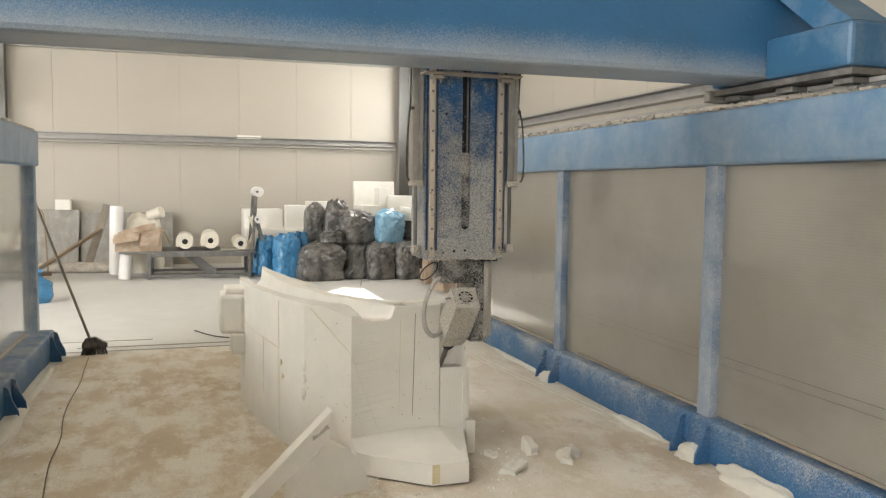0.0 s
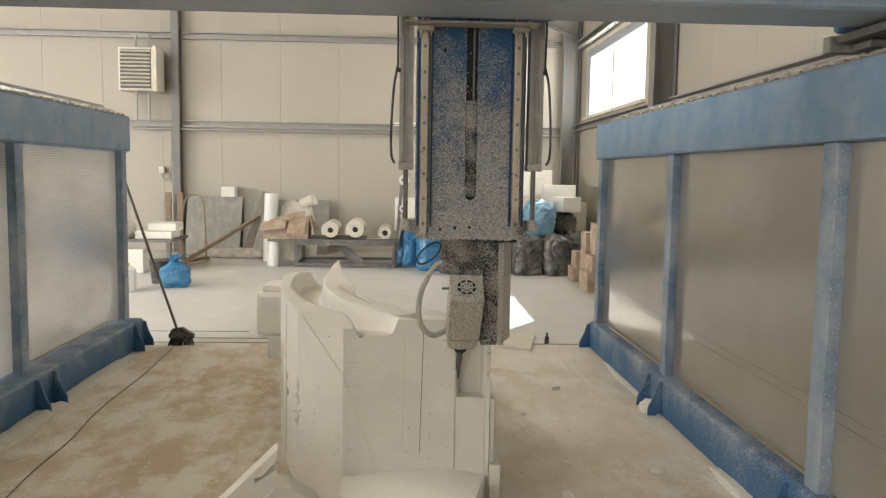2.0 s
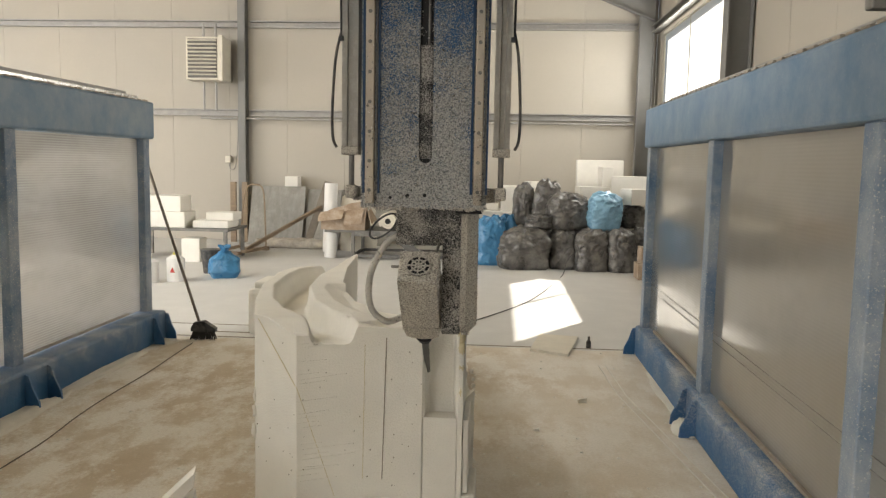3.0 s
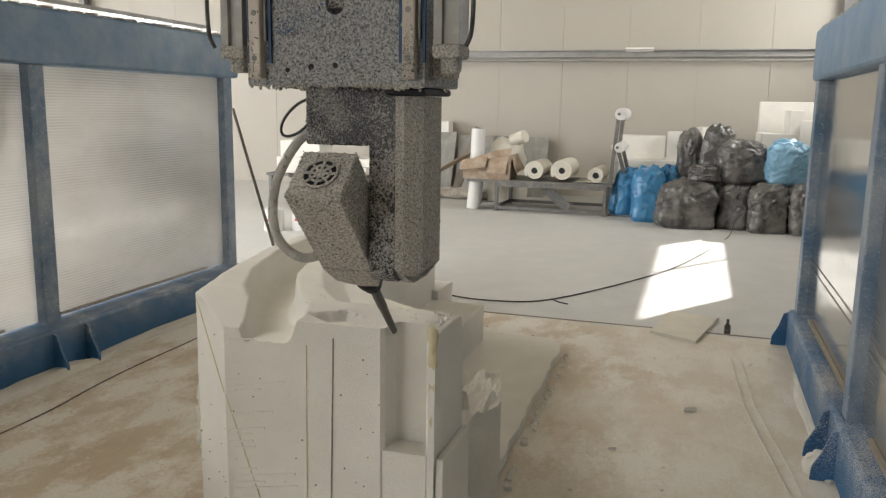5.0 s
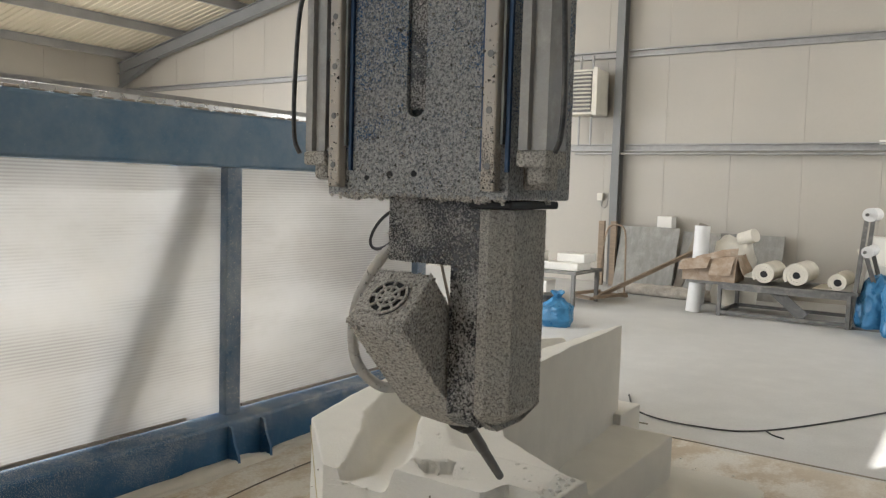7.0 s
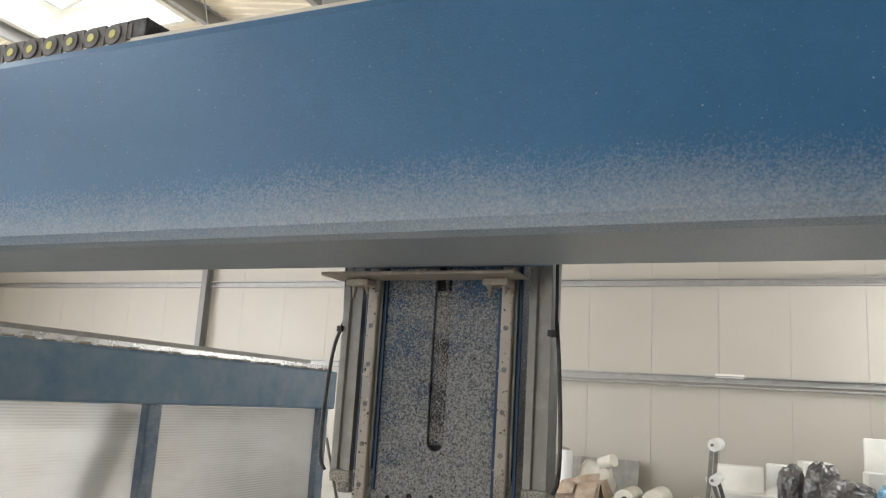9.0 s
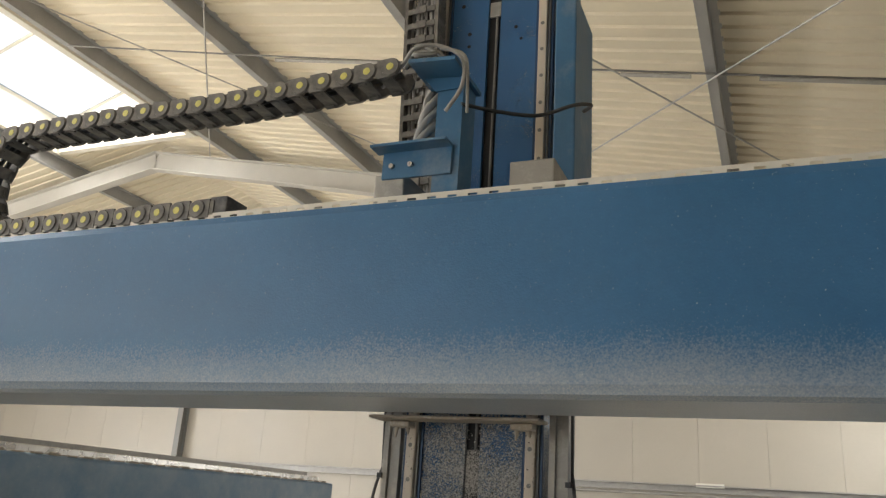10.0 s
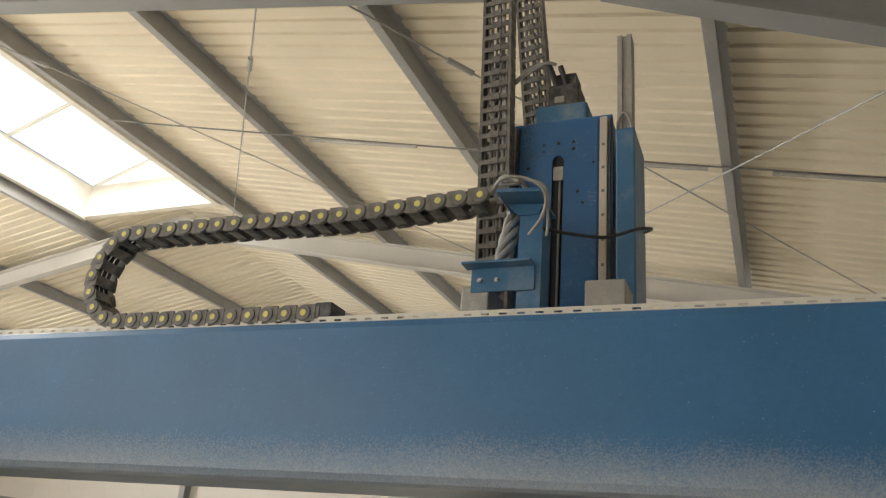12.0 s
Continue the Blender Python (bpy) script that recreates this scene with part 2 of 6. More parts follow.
def chip_material(name, dark):
    """Loose foam chips: pale, grey and dark ones, each of one tone. dark: tone of the darkest."""
    m, n, l, p = material(name)
    g = n.new("ShaderNodeNewGeometry")
    c = n.new("ShaderNodeValToRGB")
    c.color_ramp.interpolation = "CONSTANT"
    e = c.color_ramp.elements
    e[0].position, e[0].color = 0.0, (dark, dark * 0.95, dark * 0.87, 1)
    e[1].position, e[1].color = 0.15, (0.26, 0.24, 0.21, 1)
    k = e.new(0.36)
    k.color = (0.48, 0.46, 0.42, 1)
    k = e.new(0.64)
    k.color = (0.68, 0.66, 0.61, 1)
    l.new(g.outputs["Random Per Island"], c.inputs[0])
    l.new(c.outputs[0], p.inputs["Base Color"])
    p.inputs["Roughness"].default_value = 0.9
    return m


M["chip_mix"] = chip_material("chip_mix", 0.10)
M["chip_pale"] = chip_material("chip_pale", 0.40)


def floor_material():
    """Power-floated concrete: sandy under the machine, pale with foam dust elsewhere."""
    m, n, l, p = material("concrete")
    tc = n.new("ShaderNodeTexCoord")
    sp = n.new("ShaderNodeSeparateXYZ")
    l.new(tc.outputs["Object"], sp.inputs[0])
    wob = ramp(n, l, noise_node(n, l, 1.6, 4, 0.6), 0.2, 0.8, -0.12, 0.12)
    yy = n.new("ShaderNodeMath")
    yy.operation = "ADD"
    l.new(sp.outputs[1], yy.inputs[0])
    l.new(wob, yy.inputs[1])
    bay = ramp(n, l, yy.outputs[0], 7.76, 7.70)
    big = noise_node(n, l, 0.9, 6, 0.62)
    mid = noise_node(n, l, 3.2, 6, 0.65)
    fine = noise_node(n, l, 70, 3, 0.6)
    out = mixc(n, l, ramp(n, l, mid, 0.3, 0.7), (0.55, 0.545, 0.53), (0.66, 0.655, 0.635))
    sand = mixc(n, l, ramp(n, l, big, 0.35, 0.65), (0.58, 0.475, 0.35), (0.69, 0.61, 0.495))
    ripple = noise_node(n, l, 14, 4, 0.7)
    streak = noise_node(n, l, 2.5, 9, 0.72, (1.25, 0.7, 1.0))
    gritty = noise_node(n, l, 38, 5, 0.75)
    streak = math_node(n, l, "ADD", streak, ramp(n, l, gritty, 0.25, 0.75, -0.05, 0.05))
    # White dust patches, spread wider to paint in daylight the floor lacks.
    patch = math_node(n, l, "ADD", ramp(n, l, streak, 0.44, 0.57, 0.0, 0.95), ramp(n, l, ripple, 0.56, 0.8, 0.0, 0.45), True)
    scuff = noise_node(n, l, 5.5, 5, 0.6, (0.55, 1.5, 1.0))
    sand = mixc(n, l, ramp(n, l, scuff, 0.66, 0.73, 0.0, 0.45), sand, (0.36, 0.27, 0.185))
    sand = mixc(n, l, patch, sand, (0.86, 0.83, 0.77))
    # foam powder lies thick to the east of the block
    east = ramp(n, l, sp.outputs[0], 0.9, 1.7, 0.0, 0.62)
    sand = mixc(n, l, math_node(n, l, "MULTIPLY", east, ramp(n, l, big, 0.25, 0.55)), sand, (0.66, 0.60, 0.51))
    c = mixc(n, l, bay, out, sand)
    c = mixc(n, l, ramp(n, l, fine, 0.4, 0.8, 0.0, 0.25), c, (0.3, 0.27, 0.23))
    l.new(c, p.inputs["Base Color"])
    l.new(ramp(n, l, mid, 0.3, 0.7, 0.45, 0.75), p.inputs["Roughness"])
    b = n.new("ShaderNodeBump")
    b.inputs["Strength"].default_value, b.inputs["Distance"].default_value = 0.25, 0.01
    l.new(mid, b.inputs["Height"])
    l.new(b.outputs[0], p.inputs["Normal"])
    return m


def sheet_material(name, pale, clear, rib, see):
    """Twin-wall polycarbonate, dusty, with fine level ribs. rib: how strongly they show; see: how much is seen through it, blurred."""
    m, n, l, p = material(name)
    tc = n.new("ShaderNodeTexCoord")
    w = n.new("ShaderNodeTexWave")
    w.bands_direction = "Z"
    w.inputs["Scale"].default_value = 19
    w.inputs["Distortion"].default_value = 0.5
    w.inputs["Detail"].default_value = 1.0
    l.new(tc.outputs["Object"], w.inputs["Vector"])
    d = noise_node(n, l, 1.7, 5, 0.6)
    c = mixc(n, l, ramp(n, l, d, 0.3, 0.7), pale, clear)
    wash = noise_node(n, l, 1.1, 5, 0.6, (1.0, 0.7, 2.6))
    show = ramp(n, l, wash, 0.42, 0.60, 0.10, 1.0)
    c = mixc(n, l, math_node(n, l, "MULTIPLY", show, ramp(n, l, w.outputs["Fac"], 0.0, 1.0, 0.0, rib)), c, (0.46, 0.45, 0.43))
    smear = noise_node(n, l, 2.4, 6, 0.65, (1.0, 0.5, 1.4))
    c = mixc(n, l, ramp(n, l, smear, 0.55, 0.72, 0.0, 0.22), c, (0.55, 0.53, 0.49))
    n.remove(p)
    tr = n.new("ShaderNodeBsdfTranslucent")
    l.new(c, tr.inputs["Color"])
    df = n.new("ShaderNodeBsdfDiffuse")
    l.new(c, df.inputs["Color"])
    mx = n.new("ShaderNodeMixShader")
    mx.inputs[0].default_value = 0.80
    l.new(df.outputs[0], mx.inputs[1])
    l.new(tr.outputs[0], mx.inputs[2])
    rf = n.new("ShaderNodeBsdfRefraction")
    rf.inputs["IOR"].default_value = 1.2
    rf.inputs["Roughness"].default_value = 0.22
    l.new(c, rf.inputs["Color"])
    thru = n.new("ShaderNodeMixShader")
    thru.inputs[0].default_value = see
    l.new(mx.outputs[0], thru.inputs[1])
    l.new(rf.outputs[0], thru.inputs[2])
    gl = n.new("ShaderNodeBsdfGlossy")
    l.new(ramp(n, l, d, 0.35, 0.7, 0.07, 0.20), gl.inputs["Roughness"])
    fr = n.new("ShaderNodeFresnel")
    fr.inputs["IOR"].default_value = 1.6
    top = n.new("ShaderNodeMixShader")
    l.new(math_node(n, l, "MULTIPLY", fr.outputs[0], 2.0, True), top.inputs[0])
    l.new(thru.outputs[0], top.inputs[1])
    l.new(gl.outputs[0], top.inputs[2])
    b = n.new("ShaderNodeBump")
    b.inputs["Strength"].default_value, b.inputs["Distance"].default_value = 0.25 * rib / 0.45, 0.002
    l.new(w.outputs["Fac"], b.inputs["Height"])
    for node in (df, fr):
        l.new(b.outputs[0], node.inputs["Normal"])
    l.new(top.outputs[0], n["Material Output"].inputs[0])
    return m


def glass_material():
    m, n, l, p = material("glass")
    p.inputs["Transmission Weight"].default_value = 1.0
    p.inputs["Roughness"].default_value = 0.05
    p.inputs["Base Color"].default_value = (0.95, 0.96, 0.95, 1)
    return m


def milky_material():
    """Opal glazing that passes daylight."""
    m, n, l, p = material("milky")
    tr = n.new("ShaderNodeBsdfTranslucent")
    tr.inputs["Color"].default_value = (0.97, 0.98, 0.97, 1)
    p.inputs["Base Color"].default_value = (0.9, 0.9, 0.88, 1)
    p.inputs["Roughness"].default_value = 0.3
    mx = n.new("ShaderNodeMixShader")
    mx.inputs[0].default_value = 0.94
    l.new(p.outputs[0], mx.inputs[1])
    l.new(tr.outputs[0], mx.inputs[2])
    l.new(mx.outputs[0], n["Material Output"].inputs[0])
    return m


M["milky"] = milky_material()
M["concrete"], M["glass"] = floor_material(), glass_material()
M["sheet"] = sheet_material("polycarbonate", (0.84, 0.825, 0.79), (0.94, 0.93, 0.91), 0.50, 0.30)
# East copy: missing backlight is put into a beiger tone and fainter ribs.
M["sheet_plain"] = sheet_material("east_polycarbonate", (0.83, 0.80, 0.73), (0.92, 0.895, 0.84), 0.10, 0.10)


# ---------------------------------------------------------------- mesh helpers
def box(bm, x0, x1, y0, y1, z0, z1, bevel=0.0):
    g = bmesh.ops.create_cube(bm, size=1.0)
    vs = g["verts"]
    bmesh.ops.scale(bm, vec=(x1 - x0, y1 - y0, z1 - z0), verts=vs)
    bmesh.ops.translate(bm, vec=((x0 + x1) / 2, (y0 + y1) / 2, (z0 + z1) / 2), verts=vs)
    if bevel:
        es = {e for v in vs for e in v.link_edges}
        bmesh.ops.bevel(bm, geom=list(es), offset=bevel, segments=2, affect="EDGES", profile=0.5)
    return bm


def rod(bm, a, b, r0, r1=None, seg=16):
    """A round bar or cone from a to b."""
    a, b = Vector(a), Vector(b)
    d = b - a
    m = Matrix.Translation((a + b) / 2) @ d.to_track_quat("Z", "Y").to_matrix().to_4x4()
    bmesh.ops.create_cone(bm, cap_ends=True, segments=seg, radius1=r0, radius2=r0 if r1 is None else r1, depth=d.length, matrix=m)
    return bm


def bar(bm, a, b, w, h, up=(0, 0, 1)):
    """A flat bar from a to b, w wide and h along up."""
    a, b = Vector(a), Vector(b)
    d = (b - a).normalized()
    side = d.cross(Vector(up)).normalized()
    u = side.cross(d)
    vs = [bm.verts.new(p + side * sx * w / 2 + u * sz * h / 2) for p in (a, b) for sx, sz in ((-1, -1), (1, -1), (1, 1), (-1, 1))]
    for f in ((3, 2, 1, 0), (4, 5, 6, 7), (0, 1, 5, 4), (1, 2, 6, 5), (2, 3, 7, 6), (3, 0, 4, 7)):
        bm.faces.new([vs[i] for i in f])
    return bm


def prism(bm, pts, axis, lo, hi):
    """A polygon of (u, v) points drawn out along an axis."""
    def put(u, v, w):
        return {"x": (w, u, v), "y": (u, w, v), "z": (u, v, w)}[axis]
    a = [bm.verts.new(put(u, v, lo)) for u, v in pts]
    b = [bm.verts.new(put(u, v, hi)) for u, v in pts]
    bm.faces.new(a), bm.faces.new(b[::-1])
    for i in range(len(pts)):
        j = (i + 1) % len(pts)
        bm.faces.new((a[j], a[i], b[i], b[j]))
    bmesh.ops.recalc_face_normals(bm, faces=bm.faces)
    return bm


def smooth_path(pts, k=8):
    pts = [Vector(p) for p in pts]
    out = []
    for i in range(len(pts) - 1):
        p0, p1, p2, p3 = pts[max(i - 1, 0)], pts[i], pts[i + 1], pts[min(i + 2, len(pts) - 1)]
        for j in range(k):
            t = j / k
            out.append(0.5 * (2 * p1 + (p2 - p0) * t + (2 * p0 - 5 * p1 + 4 * p2 - p3) * t * t + (3 * p1 - p0 - 3 * p2 + p3) * t ** 3))
    return out + [pts[-1]]


def tube(bm, pts, r, seg=8, k=8):
    path = smooth_path(pts, k)
    rings, side = [], None
    for i, p in enumerate(path):
        d = (path[min(i + 1, len(path) - 1)] - path[max(i - 1, 0)]).normalized()
        side = d.orthogonal().normalized() if side is None else (side - d * side.dot(d)).normalized()
        up = d.cross(side)
        rings.append([bm.verts.new(p + (side * math.cos(a) + up * math.sin(a)) * r) for a in (2 * math.pi * q / seg for q in range(seg))])
    for a, b in zip(rings, rings[1:]):
        for q in range(seg):
            bm.faces.new((a[q], a[(q + 1) % seg], b[(q + 1) % seg], b[q])).smooth = True
    bm.faces.new(rings[0][::-1]), bm.faces.new(rings[-1])
    return bm


def finish(name, bm, mat, smooth=False):
    me = bpy.data.meshes.new(name)
    if smooth:
        for f in bm.faces:
            f.smooth = True
    bm.to_mesh(me)
    bm.free()
    me.materials.append(M[mat])
    return me


def thing(name, label, category, base=(0, 0, 0), group="", kind=""):
    ob = new(name)
    ob.empty_display_size = 0.1
    ob.matrix_basis = Matrix.Translation(base)
    return tagged(ob, label, category, group, kind)


def part(name, bm, mat, parent, label="", smooth=False):
    ob = new(name, bm if isinstance(bm, bpy.types.Mesh) else finish(name, bm, mat, smooth))
    ob.parent = parent
    base = parent.matrix_basis.translation.copy()
    up = parent.parent
    while up:
        base += up.matrix_basis.translation
        up = up.parent
    if parent.type == "EMPTY":
        ob.matrix_parent_inverse = Matrix.Translation(-base)
    if label:
        ob["label"] = label
    return ob


def solo(name, bm, mat, label, category="", kind="", group="", smooth=False):
    """A thing that is one mesh."""
    return tagged(new(name, finish(name, bm, mat, smooth)), label, category, group, kind)


def nb():
    return bmesh.new()


def lerp_table(rows, t):
    for (a, va), (b, vb) in zip(rows, rows[1:]):
        if t <= b:
            f = max(0.0, (t - a) / (b - a))
            return va + (vb - va) * f
    return rows[-1][1]


def soft_table(rows, t):
    for (a, va), (b, vb) in zip(rows, rows[1:]):
        if t <= b:
            f = max(0.0, (t - a) / (b - a))
            f = f * f * (3 - 2 * f)
            return va + (vb - va) * f
    return rows[-1][1]


# ---------------------------------------------------------------- the hall
def build_floor():
    bm = nb()
    nx, ny = 44, 42
    x0, x1, y0, y1 = WEST_X - 0.2, EAVE_X + 0.2, SOUTH_Y - 0.2, NORTH_Y + 0.2
    grid = [[bm.verts.new((x0 + (x1 - x0) * i / nx, y0 + (y1 - y0) * j / ny, 0)) for i in range(nx + 1)] for j in range(ny + 1)]
    for j in range(ny):
        for i in range(nx):
            bm.faces.new((grid[j][i], grid[j][i + 1], grid[j + 1][i + 1], grid[j + 1][i]))
    ext = bmesh.ops.extrude_face_region(bm, geom=list(bm.faces))
    bmesh.ops.translate(bm, vec=(0, 0, -0.2), verts=[v for v in ext["geom"] if isinstance(v, bmesh.types.BMVert)])
    bmesh.ops.recalc_face_normals(bm, faces=bm.faces)
    fl = solo("floor", bm, "concrete", "concrete floor, sandy brown and pale with foam dust", kind="structure")
    # saw-cut joints across the bay
    for y, x0, x1, w in ((7.74, -1.05, 2.8, 0.018), (7.93, -0.95, 0.5, 0.022), (8.24, -1.3, -0.3, 0.015)):
        bm = nb()
        box(bm, x0, x1, y - w / 2, y + w / 2, 0.0005, 0.004)
        part("floor_joint", bm, "seam", fl)
    return fl


def build_wall(name, along, at, lo, hi, top, openings, thick=0.12, outside=1, pitch=1.1, label="cream insulated wall panels"):
    """A wall of upright sandwich panels; openings: (a, b, z0, z1) along the wall."""
    wall = thing(name, label, "", kind="structure")
    cuts = sorted({lo, hi, *[lo + pitch * k for k in range(int((hi - lo) / pitch) + 1)], *[v for o in openings for v in o[:2]]})
    gap = 0.0018
    for a, b in zip(cuts, cuts[1:]):
        if b - a < 0.02:
            continue
        spans = [(0.0, min(top(a), top(b)))]
        for oa, ob_, z0, z1 in openings:
            if a >= oa - 1e-6 and b <= ob_ + 1e-6:
                spans = [(0.0, z0), (z1, spans[0][1])]
        for z0, z1 in spans:
            if z1 - z0 < 0.02:
                continue
            bm = nb()
            ta, tb = (z1, z1) if z1 < min(top(a), top(b)) - 1e-6 else (top(a), top(b))
            prism(bm, [(a + gap, z0), (b - gap, z0), (b - gap, tb), (a + gap, ta)], "y" if along == "x" else "x",
                  at if outside > 0 else at - thick, at + thick if outside > 0 else at)
            part("wall_panel", bm, "wall_cream", wall)
    # a dark backing closes the joints
    bm = nb()
    for a, b in zip(cuts, cuts[1:]):
        hole = [o for o in openings if a >= o[0] - 1e-6 and b <= o[1] + 1e-6]
        for z0, z1 in ([(0, hole[0][2]), (hole[0][3], min(top(a), top(b)))] if hole else [(0, min(top(a), top(b)))]):
            w0 = at + outside * (thick + 0.005)
            w1 = at + outside * (thick + 0.03)
            if along == "x":
                box(bm, a, b, min(w0, w1), max(w0, w1), z0, z1)
            else:
                box(bm, min(w0, w1), max(w0, w1), a, b, z0, z1)
    part("wall_skin", bm, "galvanised", wall)
    return wall


# Made-up opening in the unseen south wall, for the fill lamp.
SOUTH_GAP = (-8.5, -1.7, 0.0, 4.0)
WIN = (11.75, 15.35, 2.60, 3.86)
# Assumed opening, out of view, that goes with the west fill lamp.
WEST_GAP = (-4.0, 9.0, 2.1, 3.7)


def h_column(name, x, y, top, deep="x", w=0.2, d=0.2):
    bm = nb()
    t = 0.014
    if deep == "y":
        box(bm, x - w / 2, x + w / 2, y - d / 2, y - d / 2 + t, 0, top)
        box(bm, x - w / 2, x + w / 2, y + d / 2 - t, y + d / 2, 0, top)
        box(bm, x - 0.006, x + 0.006, y - d / 2 + t, y + d / 2 - t, 0, top)
    else:
        box(bm, x - d / 2, x - d / 2 + t, y - w / 2, y + w / 2, 0, top)
        box(bm, x + d / 2 - t, x + d / 2, y - w / 2, y + w / 2, 0, top)
        box(bm, x - d / 2 + t, x + d / 2 - t, y - 0.006, y + 0.006, 0, top)
    return solo(name, bm, "portal_steel", "grey painted steel H-section column", "column", "structure", "steel columns")


def build_roof():
    bm = nb()
    pitch, y = 0.18, SOUTH_Y - 0.1
    prof = []
    while y < NORTH_Y + 0.2:
        prof += [(y, 0.0), (y + 0.105, 0.0), (y + 0.115, 0.024), (y + 0.17, 0.024)]
        y += pitch
    sky0, sky1, skyy = -8.05, -5.4, 9.9
    xs = [(EAVE_X + 0.3, sky1), (sky1, RIDGE_X), (RIDGE_X, sky0), (sky0, WEST_X - 0.3)]
    for xa, xb in xs:
        rows = []
        for yy, dz in prof:
            if xa <= sky1 and xb >= sky0 and -3.8 < yy < skyy:
                rows.append(None)
                continue
            rows.append((bm.verts.new((xa, yy, roof_z(xa) + dz)), bm.verts.new((xb, yy, roof_z(xb) + dz)),
                         bm.verts.new((xa, yy, roof_z(xa) + dz + 0.06)), bm.verts.new((xb, yy, roof_z(xb) + dz + 0.06))))
        for a, b in zip(rows, rows[1:]):
            if a and b:
                bm.faces.new((a[0], b[0], b[1], a[1]))
                bm.faces.new((a[2], a[3], b[3], b[2]))
    solo("ceiling", bm, "roof_cream", "cream profiled steel roof sheet seen from below", kind="structure")
    # glazed ridge lantern on an upstand
    lantern = thing("ridge_skylight", "bright glazed ridge skylight on a white upstand", "skylight", (RIDGE_X, 3, 6.7), kind="structure")
    bm = nb()
    for x in (sky0, sky1):
        box(bm, x - 0.05, x + 0.05, -3.8, skyy, roof_z(sky1) - 0.12, roof_z(sky1) + 0.45)
    for yy in (-3.8, skyy):
        box(bm, sky0 - 0.05, sky1 + 0.05, yy - 0.05, yy + 0.05, roof_z(sky1) - 0.10, roof_z(sky1) + 0.45)
    part("upstand", bm, "white_metal", lantern)
    for k in range(9):
        yy = -3.8 + (skyy + 3.8) * k / 8
        bm = nb()
        bar(bm, (sky0, yy, roof_z(sky1) + 0.45), (RIDGE_X, yy, roof_z(sky1) + 0.95), 0.025, 0.04)
        bar(bm, (RIDGE_X, yy, roof_z(sky1) + 0.95), (sky1, yy, roof_z(sky1) + 0.45), 0.025, 0.04)
        part("glazing_bar", bm, "white_metal", lantern)
    for k in range(8):
        ya, yb = (-3.8 + (skyy + 3.8) * q / 8 for q in (k, k + 1))
        for xe in (sky0, sky1):
            bm = nb()
            za, zb = roof_z(sky1) + 0.49, roof_z(sky1) + 0.99
            bar(bm, (xe, (ya + yb) / 2, za), (RIDGE_X, (ya + yb) / 2, zb), yb - ya - 0.01, 0.01)
            part("pane", bm, "milky", lantern, "milky white glazing")
    for yy in (-3.85, skyy + 0.02):
        bm = nb()
        prism(bm, [(sky0, roof_z(sky1) + 0.44), (sky1, roof_z(sky1) + 0.44), (RIDGE_X, roof_z(sky1) + 0.96)], "y", yy, yy + 0.01)
        part("gable_pane", bm, "milky", lantern, "milky white glazing")
    # purlins
    for x in (4.15, 1.985, -0.41, -2.70, -4.95, -8.2, -10.5, -12.8, -15.1, -17.2):
        bm = nb()
        z = roof_z(x) - 0.004
        box(bm, x - 0.004, x + 0.004, SOUTH_Y, NORTH_Y, z - 0.2, z)
        box(bm, x - 0.075, x - 0.004, SOUTH_Y, NORTH_Y, z - 0.2, z - 0.194)
        box(bm, x + 0.004, x + 0.075, SOUTH_Y, NORTH_Y, z - 0.008, z - 0.002)
        box(bm, x - 0.075, x - 0.069, SOUTH_Y, NORTH_Y, z - 0.194, z - 0.17)
        solo("purlin", bm, "purlin_zinc", "grey galvanised Z-section roof purlin", "purlin", "structure", "roof purlins")
    # portal rafters
    for y in (-1.3, 4.8, 10.5, 15.78):
        # The rafter at y = 10.5 gets a paler tone than the others.
        paint = "rafter_pale" if 9 < y < 12 else "portal_steel"
        for xa, xb in ((EAVE_X - 0.1, RIDGE_X), (RIDGE_X, WEST_X + 0.1)):
            raf = thing("rafter", "painted steel portal rafter with a haunch at the eaves", "rafter", ((xa + xb) / 2, y, roof_z((xa + xb) / 2) - 0.4), "portal rafters", "structure")
            za, zb = roof_z(xa) - 0.21, roof_z(xb) - 0.21
            for name, dz, h, w in (("top_flange", -0.008, 0.016, 0.16), ("web", -0.15, 0.268, 0.01), ("bottom_flange", -0.292, 0.016, 0.16)):
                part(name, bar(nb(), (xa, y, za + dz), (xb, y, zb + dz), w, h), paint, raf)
            end = xa if xa > 0 else xb
            s = -1 if end > 0 else 1
            ze = roof_z(end) - 0.5
            ln, drop = (1.7, 0.35) if y > 15 else (3.0, 0.70)
            part("haunch_web", prism(nb(), [(end, ze - 0.012), (end + s * ln, roof_z(end + s * ln) - 0.512), (end, ze - drop)], "y", y - 0.006, y + 0.006), paint, raf)
            part("haunch_flange", bar(nb(), (end, y, ze - drop - 0.01), (end + s * ln, y, roof_z(end + s * ln) - 0.52), 0.16, 0.016), paint, raf)
    # wind bracing and ties
    zb = -0.24
    for a, b in (((4.2, 4.7), (-0.4, 10.4)), ((-0.93, 4.7), (3.55, 10.4)), ((-0.97, 4.7), (-5.45, 10.4)), ((-5.8, 4.7), (-1.22, 10.4))):
        bm = nb()
        pa, pb = Vector((a[0], a[1], roof_z(a[0]) + zb)), Vector((b[0], b[1], roof_z(b[0]) + zb))
        rod(bm, pa, pb, 0.008, seg=8)
        q = pa.lerp(pb, 0.225)
        d = (pb - pa).normalized()
        rod(bm, q - d * 0.12, q + d * 0.12, 0.024, seg=8)
        solo("bracing_rod", bm, "galvanised", "thin steel wind-bracing rod with a turnbuckle", "bracing", "structure", "bracing rods")
    bm = nb()
